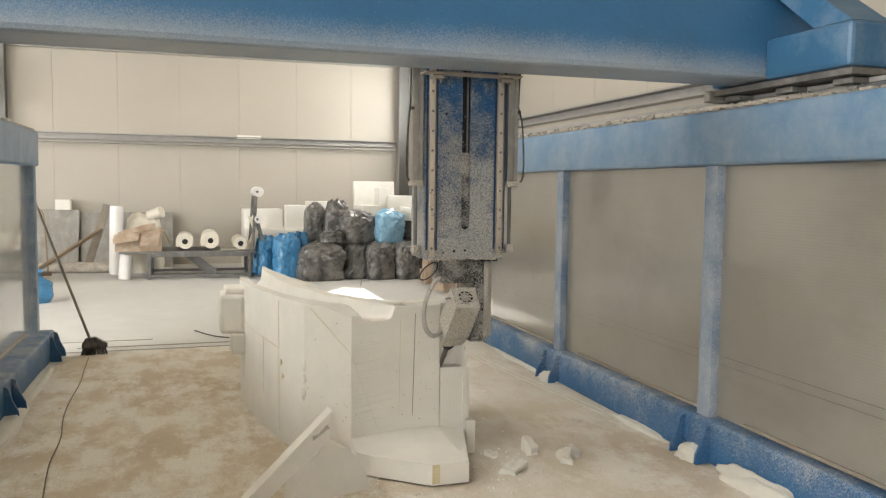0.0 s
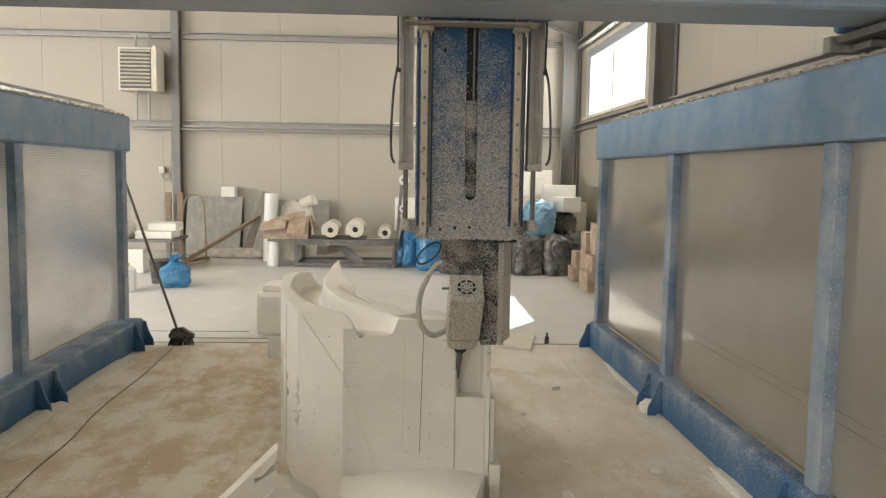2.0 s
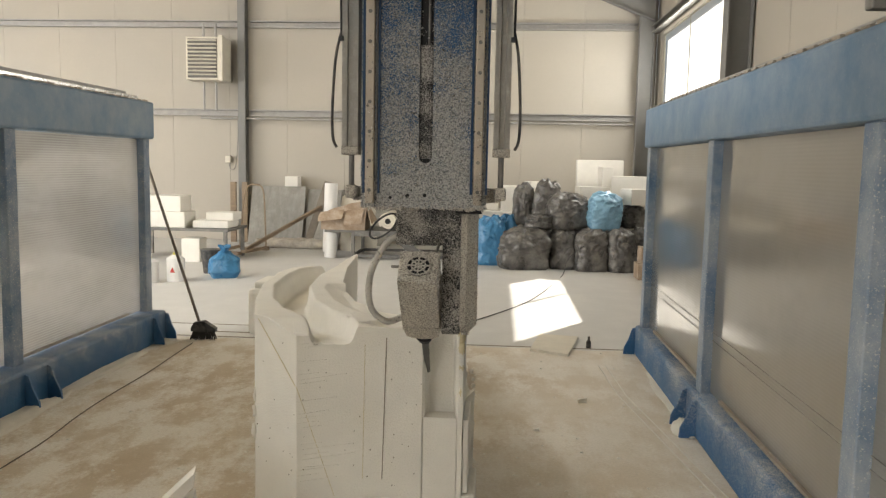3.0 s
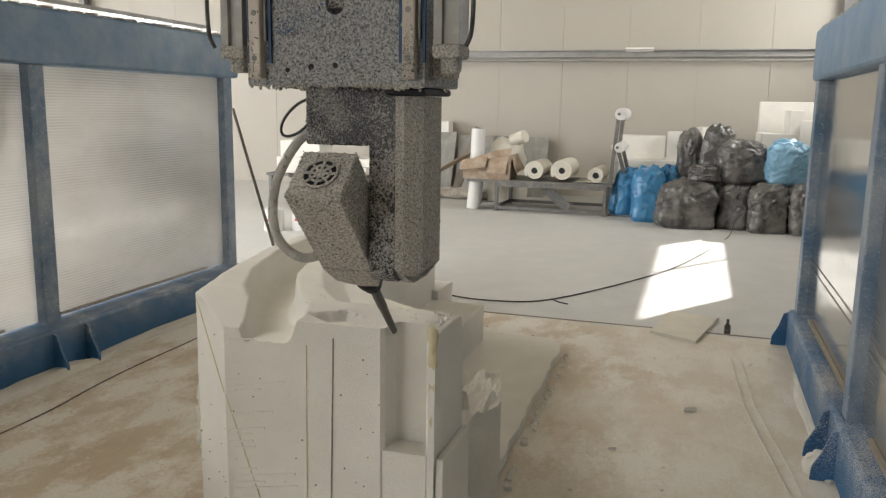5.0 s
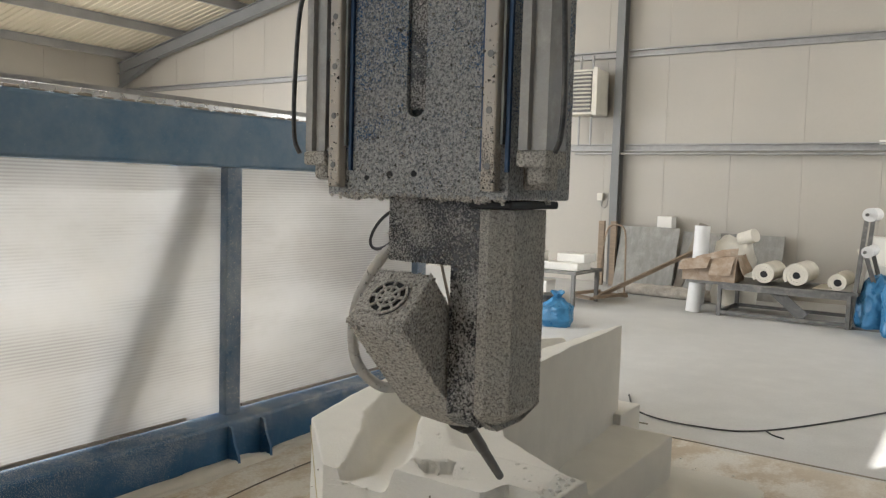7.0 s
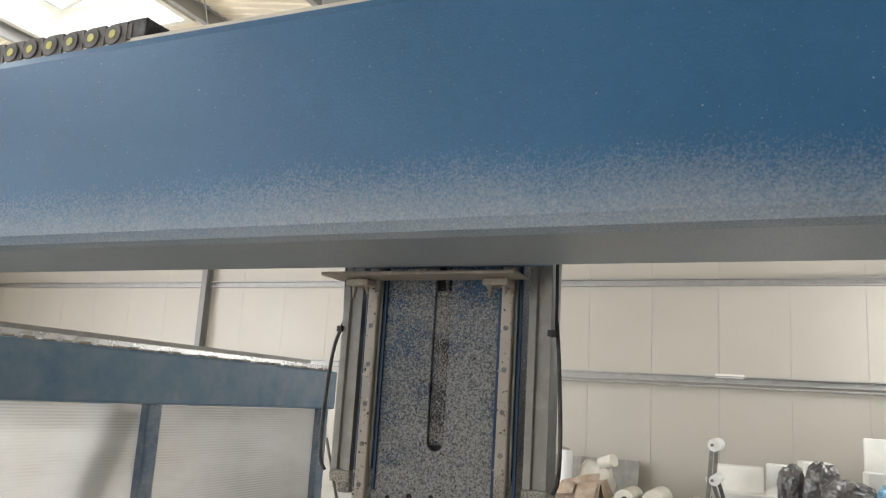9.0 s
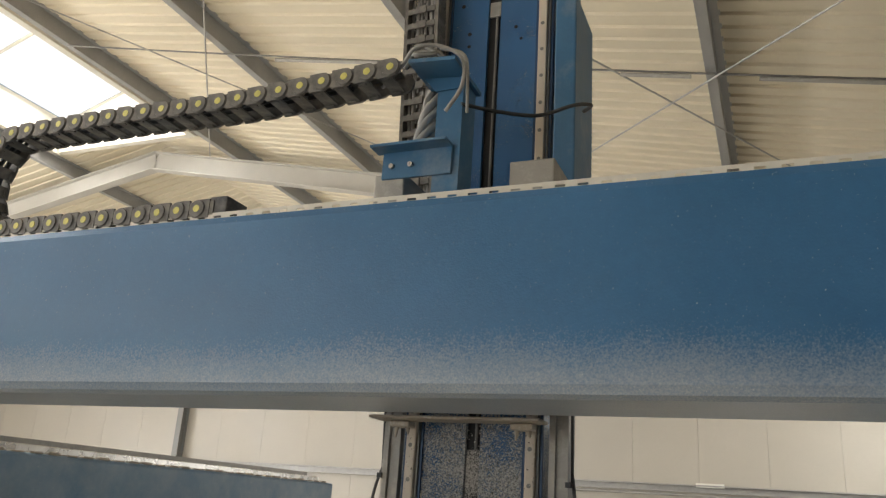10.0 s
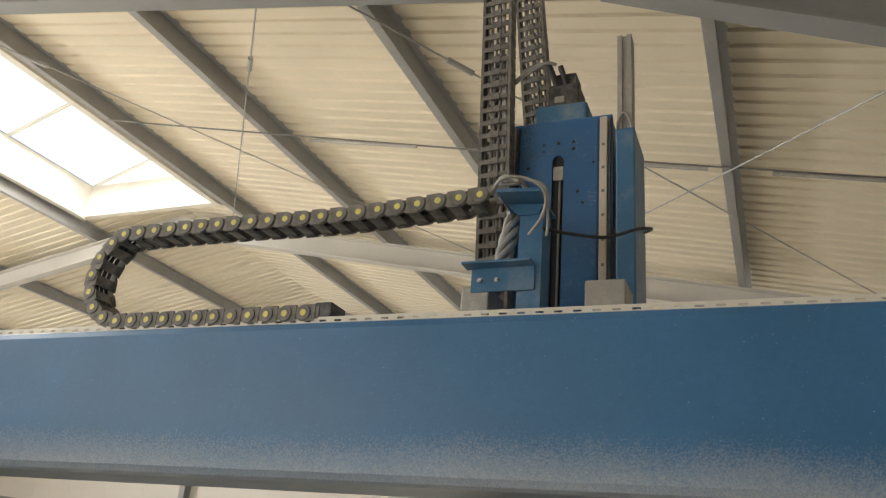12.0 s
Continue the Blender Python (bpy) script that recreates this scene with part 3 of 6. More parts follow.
    pts = [(4.3, 7.42), (1.985, 7.42), (-0.41, 7.38), (-2.70, 7.3), (-4.95, 7.2)]
    tube(bm, [(x, y, roof_z(x) - 0.23) for x, y in pts], 0.009, 6, 3)
    solo("sag_rod", bm, "dark_steel", "thin sag rod tying the purlins", "sag rod", "structure")
    for xa, xb, y in ((-2.15, -0.9, 7.34), (1.25, 1.8, 7.42), (2.3, 3.7, 7.42)):
        bm = nb()
        rod(bm, (xa, y, roof_z(xa) - 0.26), (xb, y, roof_z(xb) - 0.26), 0.018, seg=8)
        solo("conduit", bm, "aluminium", "dull grey cable conduit strapped to the sag rod", "conduit")


def build_hall():
    build_floor()
    build_wall("wall_north", "x", NORTH_Y, WEST_X, EAVE_X, lambda x: roof_z(x), [])
    build_wall("wall_east", "y", EAVE_X, SOUTH_Y, NORTH_Y, lambda y: EAVE_Z, [WIN])
    build_wall("wall_west", "y", WEST_X, SOUTH_Y, NORTH_Y, lambda y: EAVE_Z, [WEST_GAP], outside=-1)
    build_wall("wall_south", "x", SOUTH_Y, WEST_X, EAVE_X, lambda x: roof_z(x), [SOUTH_GAP], outside=-1)
    build_roof()
    # girts on the north wall
    for z in (2.415, 4.04):
        for x0, x1 in ((WEST_X, -9.95), (-9.75, -3.2), (-3.0, EAVE_X - 0.36)):
            bm = nb()
            box(bm, x0, x1, 15.93, 16.055, z + 0.035, z + 0.055)
            box(bm, x0, x1, 16.048, 16.054, z - 0.05, z + 0.035)
            box(bm, x0, x1, 15.93, 16.055, z - 0.07, z - 0.05)
            solo("girt", bm, "galvanised", "galvanised C-section wall girt", "girt", "structure", "wall girts")
    for y0, y1 in ((10.75, 15.9), (5.05, 10.3), (-1.1, 4.55)):
        for z in (2.45, 3.98):
            bm = nb()
            box(bm, 4.36, 4.495, y0, y1, z + 0.035, z + 0.055)
            box(bm, 4.488, 4.494, y0, y1, z - 0.05, z + 0.035)
            box(bm, 4.36, 4.495, y0, y1, z - 0.07, z - 0.05)
            solo("girt", bm, "galvanised", "galvanised C-section wall girt", "girt", "structure", "wall girts")
    for x in (-9.85, -3.1):
        h_column("column", x, 15.93, roof_z(x) - 0.3, "y", 0.14, 0.2)
    h_column("column", 4.27, 15.85, EAVE_Z - 0.2, "x", 0.16, 0.26)
    for y in (-1.3, 4.8, 10.5):
        h_column("column", 4.34, y, EAVE_Z - 0.2, "x", 0.2, 0.28)
        h_column("column", WEST_X + 0.2, y, EAVE_Z - 0.2, "x", 0.2, 0.28)
    # the window in the east wall
    win = thing("window_1", "large white-framed window bright with daylight", "window", (EAVE_X, 13.5, WIN[2]), kind="structure")
    y0, y1, z0, z1 = WIN
    for name, b in (("window_sill", (4.44, 4.60, y0 - 0.05, y1 + 0.05, z0 - 0.03, z0 + 0.025)), ("window_head", (4.47, 4.57, y0, y1, z1 - 0.06, z1))):
        bm = nb()
        box(bm, *b)
        part(name, bm, "white_metal", win)
    for k in range(3):
        y = y0 + (y1 - y0) * k / 2
        bm = nb()
        box(bm, 4.50, 4.53, max(y0, y - 0.01), min(y1, y + 0.01), z0 + 0.025, z1 - 0.06)
        part("mullion", bm, "white_metal", win)
    # Milky panes stand in for overexposed daylight; they cast no shadow.
    for k in range(2):
        bm = nb()
        box(bm, 4.512, 4.518, y0 + (y1 - y0) * k / 2 + 0.011, y0 + (y1 - y0) * (k + 1) / 2 - 0.011, z0 + 0.026, z1 - 0.061)
        part("pane", bm, "milky", win, "pane made milky white for the glare of daylight").visible_shadow = False


def build_heater():
    h = thing("unit_heater", "cream wall-hung air heater with dark louvres and pipes", "heater", (-3.65, 15.7, 2.95))
    bm = nb()
    box(bm, -3.99, -3.31, 15.42, 15.92, 2.95, 3.72, 0.02)
    part("casing", bm, "white_metal", h)
    bm = nb()
    box(bm, -3.95, -3.41, 15.412, 15.425, 2.99, 3.68)
    part("grille_back", bm, "heater_dark", h)
    for k in range(10):
        z = 3.015 + 0.067 * k
        bm = nb()
        bar(bm, (-3.94, 15.40, z + 0.03), (-3.42, 15.40, z + 0.03), 0.035, 0.012, up=(0, 0.6, 1))
        part("louvre", bm, "paper", h)
    bm = nb()
    box(bm, -3.37, -3.29, 15.36, 15.44, 2.93, 3.74, 0.012)
    part("side_trim", bm, "white_metal", h)
    for x in (-3.9, -3.4):
        bm = nb()
        box(bm, x - 0.02, x + 0.02, 15.88, 16.058, 3.0, 3.6)
        part("wall_bracket", bm, "galvanised", h)
    for x in (-3.78, -3.55):
        for za, zb in ((2.43, 2.95), (3.72, 4.0)):
            bm = nb()
            rod(bm, (x, 15.75, za), (x, 15.75, zb), 0.02, seg=10)
            part("pipe", bm, "galvanised", h)
    bm = nb()
    box(bm, -3.47, -3.36, 15.96, 16.055, 1.47, 1.6, 0.01)
    sw = solo("isolator_switch", bm, "white_metal", "small cream isolator switch box on the wall", "switch")
    bm = nb()
    tube(bm, [(-3.41, 16.0, 1.47), (-3.38, 16.0, 1.36), (-3.28, 15.98, 1.4), (-3.22, 15.96, 1.9), (-3.22, 15.96, 2.3)], 0.008, 6)
    part("switch_cable", bm, "cable_grey", sw)
    bm = nb()
    rod(bm, (-3.9, 15.9, 2.30), (4.1, 15.9, 2.29), 0.022, seg=10)
    solo("wall_pipe", bm, "galvanised", "thin pipe running under the wall girt", "pipe")
    bm = nb()
    box(bm, 0.95, 1.4, 15.95, 16.05, 2.435, 2.5)
    solo("foam_strip", bm, "foam", "white foam strip lying on the wall girt", "foam piece")


build_hall()
build_heater()


# ---------------------------------------------------------------- the machine
def build_fence(side):
    """side: 1 for the east rail, -1 for the west rail."""
    face = 2.86 if side > 0 else -1.19
    name = "rail_frame"
    f = thing(name, "blue steel machine rail frame with dusty polycarbonate screens", "machine frame", (face + side * 0.1, 4, 0), group="rail frames")

    def b(bm, d0, d1, y0, y1, z0, z1, bevel=0.0):
        xa, xb = sorted((face + side * d0, face + side * d1))
        return box(bm, xa, xb, y0, y1, z0, z1, bevel)
    part("top_beam", b(nb(), 0.0, 0.22, -2.5, 7.68, 1.68, 1.985, 0.018), "frame_blue", f)
    part("linear_rail", b(nb(), 0.10, 0.14, -2.5, 7.6, 1.987, 2.03, 0.004), "steel", f)
    part("rail_bed", b(nb(), 0.05, 0.19, -2.5, 7.64, 1.981, 1.99), "dark_steel", f)
    bm = nb()
    b(bm, 0.155, 0.185, -2.5, 7.5, 1.99, 2.06)
    part("cable_channel", bm, "galvanised", f)
    # the rack's teeth carry dust along the inner edge
    bm = nb()
    k = 0
    y = -1.0
    while y < 7.55:
        b(bm, 0.012, 0.05, y, y + 0.075, 1.984, 1.993 + 0.003 * ((k * 7) % 3), 0.004)
        y += 0.115
        k += 1
    part("rack", bm, "rail_steel", f)["kind"] = "stuff"
    posts = (7.55, 5.705, 3.775, 1.82, -0.14)
    for i, y in enumerate(posts):
        part("post", b(nb(), 0.015, 0.115, y - 0.055, y + 0.055, 0.24, 1.679, 0.006), "post_blue", f)
    for ya, yb in zip(posts[1:], posts):
        bm = nb()
        b(bm, 0.07, 0.08, ya + 0.057, yb - 0.057, 0.255, 1.675)
        part("screen", bm, "sheet" if side < 0 else "sheet_plain", f, "dusty twin-wall polycarbonate sheet")
        bm = nb()
        b(bm, 0.05, 0.068, ya + 0.1, yb - 0.3, 0.262, 0.278)
        part("screen_clip", bm, "rail_steel", f)
    for ya, yb in zip(posts[1:], posts):
        if side > 0:
            # Two thin level lines, slightly proud of each east screen.
            bm = nb()
            b(bm, 0.064, 0.0695, ya + 0.058, yb - 0.058, 0.552, 0.557)
            b(bm, 0.064, 0.0695, ya + 0.058, yb - 0.058, 0.600, 0.604)
            part("sheet_line", bm, "sheet_plain", f)
    if side < 0:
        for ya, yb in ((5.60, 4.68), (3.64, 2.7)):
            bm = nb()
            bar(bm, (face - 0.24, ya - 0.06, 1.66), (face - 0.24, yb + 0.24, 0.24), 0.05, 0.18, up=(0, 1, 0))
            part("diagonal_brace", bm, "frame_blue", f)
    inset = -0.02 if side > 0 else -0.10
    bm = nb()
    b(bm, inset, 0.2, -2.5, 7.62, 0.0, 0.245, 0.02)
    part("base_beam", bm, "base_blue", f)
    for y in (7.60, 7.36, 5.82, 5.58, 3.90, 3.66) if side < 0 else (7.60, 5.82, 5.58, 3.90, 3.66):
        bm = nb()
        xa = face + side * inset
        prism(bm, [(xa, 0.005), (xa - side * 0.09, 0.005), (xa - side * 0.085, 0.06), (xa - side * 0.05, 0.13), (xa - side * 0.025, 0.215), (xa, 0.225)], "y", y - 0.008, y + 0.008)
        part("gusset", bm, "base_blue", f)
    return f


build_fence(1)
build_fence(-1)


def build_gantry():
    g = thing("gantry", "blue steel gantry beam dusted white along its lower edge", "gantry", (1.4, 3.5, 2.1))
    bm = nb()
    box(bm, -1.75, 3.35, 3.34, 3.70, 2.11, 2.626, 0.03)
    part("beam", bm, "beam_blue", g)
    # slotted cable tray along the top
    bm = nb()
    y0, y1 = 3.40, 3.52
    x = -1.6
    box(bm, -1.6, 3.2, y0, y1, 2.628, 2.633)
    box(bm, -1.6, 3.2, y0 - 0.003, y0, 2.628, 2.639)
    box(bm, -1.6, 3.2, y0 - 0.003, y0, 2.646, 2.656)
    while x < 3.2:
        box(bm, x, x + 0.032, y0 - 0.003, y0, 2.639, 2.646)
        x += 0.058
    box(bm, -1.6, 3.2, y1, y1 + 0.003, 2.628, 2.656)
    part("cable_tray", bm, "white_metal", g)
    bm = nb()
    box(bm, 1.17, 1.685, 3.705, 3.80, 2.098, 2.107, 0.003)
    part("wiper_plate", bm, "rail_steel", g)
    for x in (1.25, 1.62):
        bm = nb()
        box(bm, x - 0.032, x + 0.032, 3.75, 3.80, 2.078, 2.097, 0.005)
        rod(bm, (x - 0.015, 3.77, 2.08), (x - 0.02, 3.775, 2.05), 0.008, 0.003, 8)
        rod(bm, (x + 0.02, 3.77, 2.08), (x + 0.02, 3.775, 2.06), 0.008, 0.003, 8)
        part("wiper", bm, "rail_steel", g)
    # end carriages that ride on the rails
    for s, face in ((1, 2.86), (-1, -1.19)):
        xa, xb = sorted((face - s * 0.015, face + s * 0.26))
        for ya, yb in ((2.78, 3.335), (3.705, 3.77)):
            bm = nb()
            box(bm, xa, xb, ya, yb, 2.10, 2.30, 0.02)
            part("end_carriage", bm, "carriage_blue", g)
        bm = nb()
        prism(bm, [(2.80, 2.302), (3.03, 2.302), (3.29, 2.50), (3.333, 2.50), (3.333, 2.615), (3.24, 2.615)], "x", xa + 0.02, xb - 0.03)
        part("brace", bm, "carriage_blue", g)
        bm = nb()
        box(bm, xa + 0.03, xb - 0.02, 2.80, 3.79, 2.066, 2.098, 0.004)
        part("sole_plate", bm, "dark_steel", g)
        bm = nb()
        box(bm, xa + 0.01, xb - 0.06, 3.792, 3.85, 2.035, 2.10, 0.008)
        part("end_wiper", bm, "aluminium", g)
        for y in (2.84, 3.22, 3.62):
            bm = nb()
            box(bm, face + s * 0.12 - 0.06, face + s * 0.12 + 0.05, y, y + 0.12, 2.032, 2.061, 0.006)
            part("bearing_block", bm, "dark_steel", g)
    return g


def build_carriage():
    """The part of the cross slide that stays on the beam."""
    c = thing("cross_slide", "blue cross slide on the beam with bracket and cable bundle", "machine slide", (1.42, 3.7, 2.62))
    bm = nb()
    box(bm, 1.20, 1.70, 3.722, 3.80, 2.13, 2.625)
    part("slide_plate", bm, "plain_blue", c)
    bm = nb()
    box(bm, 1.632, 1.702, 3.80, 4.05, 2.2, 3.50, 0.006)
    part("side_plate", bm, "plain_blue", c)
    bm = nb()
    box(bm, 1.365, 1.445, 3.50, 3.512, 2.64, 3.05)
    box(bm, 1.365, 1.377, 3.512, 3.60, 2.64, 3.05)
    box(bm, 1.433, 1.445, 3.512, 3.60, 2.64, 3.05)
    part("upright", bm, "plain_blue", c)
    bm = nb()
    prism(bm, [(1.31, 3.080), (1.455, 3.068), (1.455, 3.056), (1.31, 3.068)], "y", 3.40, 3.62)
    prism(bm, [(1.32, 3.067), (1.45, 3.055), (1.43, 3.02), (1.36, 3.02)], "y", 3.493, 3.499)
    part("chain_bracket", bm, "plain_blue", c)
    bm = nb()
    box(bm, 1.21, 1.425, 3.49, 3.498, 2.752, 2.834)
    box(bm, 1.19, 1.425, 3.44, 3.498, 2.834, 2.842)
    part("angle_bracket", bm, "plain_blue", c)
    for x in (1.24, 1.30):
        bm = nb()
        rod(bm, (x, 3.49, 2.79), (x, 3.482, 2.79), 0.008, seg=6)
        part("bolt", bm, "steel", c)
    for x0, x1 in ((1.575, 1.705), (1.15, 1.25)):
        bm = nb()
        box(bm, x0, x1, 3.56, 3.72, 2.63, 2.80, 0.005)
        part("bearing_cover", bm, "aluminium", c)
    # the vertical energy chain's foot and the twisted cables in it
    bm = nb()
    for j in range(4):
        pts = []
        for i in range(7):
            a = i * 1.1 + j * math.pi / 2
            pts.append((1.27 + 0.022 * math.cos(a) + 0.05 * i / 6, 3.60 + 0.022 * math.sin(a), 2.86 + 0.038 * i))
        tube(bm, pts, 0.0125, 6, 4)
    part("twisted_loom", bm, "cable_grey", c)
    bm = nb()
    tube(bm, [(1.19, 3.48, 3.05), (1.28, 3.42, 3.075), (1.33, 3.40, 3.115), (1.40, 3.42, 3.12), (1.46, 3.44, 3.08), (1.46, 3.45, 3.0), (1.41, 3.46, 2.93)], 0.006, 6)
    part("loose_cable", bm, "cable_grey", c)
    bm = nb()
    tube(bm, [(1.27, 3.46, 3.09), (1.32, 3.44, 3.145), (1.37, 3.45, 3.12), (1.33, 3.42, 3.105), (1.30, 3.44, 3.125), (1.36, 3.47, 3.14), (1.39, 3.5, 3.11)], 0.0075, 6)
    part("loose_cable", bm, "cable_grey", c)
    bm = nb()
    tube(bm, [(1.38, 3.46, 3.14), (1.46, 3.46, 3.10), (1.47, 3.47, 2.98), (1.46, 3.5, 2.94)], 0.0055, 6)
    part("loose_cable", bm, "cable_grey", c)
    bm = nb()
    tube(bm, [(1.44, 3.5, 2.97), (1.52, 3.6, 2.985), (1.62, 3.68, 3.0), (1.72, 3.70, 3.03), (1.765, 3.74, 3.045), (1.73, 3.80, 3.06)], 0.0065, 6)
    part("black_cable", bm, "cable_black", c)
    c.matrix_basis = Matrix.Translation((1.465, 3.7, 2.62))
    return c


def chain_link_mesh():
    bm = nb()
    for y in (-0.055, 0.047):
        prism(bm, [(-0.030, -0.030)] + [(0.014 + 0.030 * math.sin(q), -0.030 * math.cos(q)) for q in (math.pi * i / 8 for i in range(9))] + [(-0.030, 0.030)], "y", y, y + 0.008)
        prism(bm, [(-0.045, -0.023), (-0.028, -0.023), (-0.028, 0.023), (-0.045, 0.023)], "y", y + 0.002, y + 0.007)
    for z in (-0.027, 0.021):
        box(bm, -0.026, 0.014, -0.047, 0.047, z, z + 0.006)
    for y in (-0.044, 0.034):
        box(bm, -0.018, 0.004, y, y + 0.010, -0.031, -0.027)
    return finish("chain_link", bm, "chain_plastic")


def build_cross_chain():
    ch = thing("energy_chain", "black plastic energy chain with yellow pins looping over the beam", "cable chain", (0.3, 3.40, 2.66))
    link = chain_link_mesh()
    bm = nb()
    rod(bm, (0.014, -0.0605, 0), (0.014, -0.0555, 0), 0.0115, seg=14)
    cap = finish("pin_cap", bm, "yellow")
    bm = nb()
    rod(bm, (0.014, -0.059, 0), (0.014, -0.0552, 0), 0.027, 0.0285, seg=16)
    boss = finish("pin_boss", bm, "chain_plastic")
    # the path: along the tray, round the bend and back up to the bracket
    path = [(0.70, 2.673), (0.3, 2.672), (-0.10, 2.673)]
    cx, cz, r = -0.137, 2.862, 0.189
    path += [(cx + r * math.cos(a), cz + r * math.sin(a)) for a in (math.radians(d) for d in range(-95, -271, -22))]
    path += [(0.285, 3.044), (0.772, 3.037), (1.327, 3.062)]
    pts = smooth_path([(x, 0, z) for x, z in path], 16)
    d, pos, out, step = 0.0, pts[0], [], 0.0755
    acc = 0.0
    for a, b in zip(pts, pts[1:]):
        seg = (b - a).length
        while acc + seg >= step * len(out) and len(out) < 80:
            f = (step * len(out) - acc) / seg if seg else 0
            out.append((a.lerp(b, f), (b - a).normalized()))
        acc += seg
    base = Vector((0.3, 3.40, 2.66))
    for p, dv in out:
        ang = math.atan2(dv.z, dv.x)
        m = Matrix.Translation(Vector((p.x, 3.45, p.z)) - base) @ Matrix.Rotation(-ang, 4, "Y")
        o = new("link", link)
        o.parent, o.matrix_basis = ch, m
        q = new("pin_boss", boss)
        q.parent = o
        k = new("pin_cap", cap)
        k.parent = o
    bm = nb()
    box(bm, 0.725, 0.79, 3.40, 3.50, 2.64, 2.71, 0.004)
    part("end_clamp", bm, "black_plastic", ch)
    for dy in (-0.025, 0.0, 0.025):
        bm = nb()
        tube(bm, [(q.x, 3.45 + dy, q.z + 0.006) for q, _ in out[::3]], 0.009, 6, 4)
        part("cable", bm, "cable_black", ch)


def build_riser_chain():
    pitch = 0.06
    for base, top, n, z0 in (((1.232, 3.80), False, 33, 2.70), ((1.372, 4.172), True, 33, 2.72)):
        ch = thing("energy_chain", "black plastic energy chain rising beside the column with grey cables", "cable chain", (base[0], base[1], z0), group="riser chains")
        lean = -0.0061 if top else -0.0023
        bm = nb()
        for s in (-1, 1):
            prism(bm, [(-0.034, -0.036), (0.034, -0.030), (0.034, 0.022), (-0.034, 0.028)], "x", s * 0.058 - 0.006, s * 0.058 + 0.006)
            box(bm, s * 0.0655 - 0.0015, s * 0.0655 + 0.0015, -0.022, 0.022, -0.018, 0.014, 0.001)
        for y in (-0.036, 0.028):
            box(bm, -0.053, 0.053, y, y + 0.008, -0.011, 0.011, 0.003)
            box(bm, -0.020, 0.020, y - 0.004, y + 0.004, -0.014, 0.014, 0.002)
        me = finish("riser_link", bm, "chain_plastic")
        for k in range(n):
            o = new("link", me)
            o.parent = ch
            o.matrix_basis = pose(lean * k, 0, pitch * k + 0.04, 0, -5.8 if top else -2.2, 0)
        for i, dx in enumerate((-0.042, -0.024, -0.008, 0.010, 0.027, 0.043)):
            bm = nb()
            r = (0.006, 0.008, 0.0055, 0.007, 0.0085, 0.006)[i]
            wob = [0.005 * math.sin(1.7 * q + i * 2.1) for q in range(9)]
            tube(bm, [(base[0] + dx + wob[q] + lean * n * q / 8, base[1] - 0.004 + wob[-q - 1], z0 + pitch * n * q / 8) for q in range(9)], r, 6, 3)
            part("cable", bm, "cable_grey", ch)


build_gantry()
build_carriage()
build_cross_chain()
build_riser_chain()


def build_cylinders():
    """Counterbalance cylinders: their bodies ride a little with the head."""
    made = []
    for x, s in ((1.178, -1), (1.70, 1)):
        c = thing("guide_cylinder", "dusty aluminium profile cylinder beside the milling column", "cylinder", (x, 3.9, 0), group="guide cylinders")
        bm = nb()
        prism(bm, [(x - 0.028, 3.862), (x - 0.010, 3.862), (x - 0.008, 3.872), (x + 0.008, 3.872), (x + 0.010, 3.862), (x + 0.028, 3.862), (x + 0.028, 3.938), (x - 0.028, 3.938)], "z", 0.03, 2.43)
        part("profile", bm, "aluminium", c)
        bm = nb()
        box(bm, x - 0.031, x + 0.031, 3.858, 3.942, 0.0, 0.03, 0.006)
        part("end_cap", bm, "head_grey", c)
        bm = nb()
        tube(bm, [(x + s * 0.035, 3.885, 0.42), (x + s * 0.05, 3.862, 0.33), (x + s * 0.06, 3.858, 0.16), (x + s * 0.058, 3.858, 0.06), (x + s * 0.045, 3.862, 0.025)], 0.005, 8)
        part("air_hose", bm, "black_plastic", c)
        bm = nb()
        tube(bm, [(x + s * 0.035, 3.885, 0.40), (x + s * 0.036, 3.862, 0.8), (x + s * 0.03, 3.885, 1.3)], 0.0045, 6)
        box(bm, x + s * 0.03 - 0.007, x + s * 0.03 + 0.007, 3.850, 3.872, 0.385, 0.40)
        part("hose_run", bm, "cable_black", c)
        if s > 0:
            bm = nb()
            tube(bm, [(x + 0.03, 3.87, 1.62), (x + 0.035, 3.86, 1.85), (x + 0.03, 3.85, 1.98), (x + 0.005, 3.845, 2.05), (x - 0.025, 3.855, 2.02), (x - 0.03, 3.86, 1.93)], 0.005, 6)
            part("hose_loop", bm, "cable_grey", c)
        made.append(c)
    return made


HX, HY = 1.42, 3.95


def scatter_chips(bm, rnd, o, u, v, up, count, keep_off=None):
    """Small four-faced chips stuck on the patch o + u + v, thicker towards its start along v."""
    for k in range(count):
        a, b = rnd.random(), rnd.random() ** 1.5
        p = o + u * a + v * b
        if keep_off and abs(up.z) > 0.5 and math.hypot(p.x, p.y) < keep_off[1]:
            continue
        s = 0.0012 + 0.0034 * rnd.random() ** 2.2
        e1 = up.orthogonal().normalized()
        e2 = up.cross(e1)
        t = rnd.uniform(0, 6.28)
        base = [p + (e1 * math.cos(t + q) + e2 * math.sin(t + q)) * s * rnd.uniform(0.7, 1.4) - up * 0.0006 for q in (0, 2.1, 4.2)]
        tip = p + up * s * rnd.uniform(0.5, 1.2) + e1 * rnd.uniform(-0.5, 0.5) * s
        vs = [bm.verts.new(c) for c in base + [tip]]
        for f in ((0, 1, 3), (1, 2, 3), (2, 0, 3)):
            bm.faces.new([vs[i] for i in f])


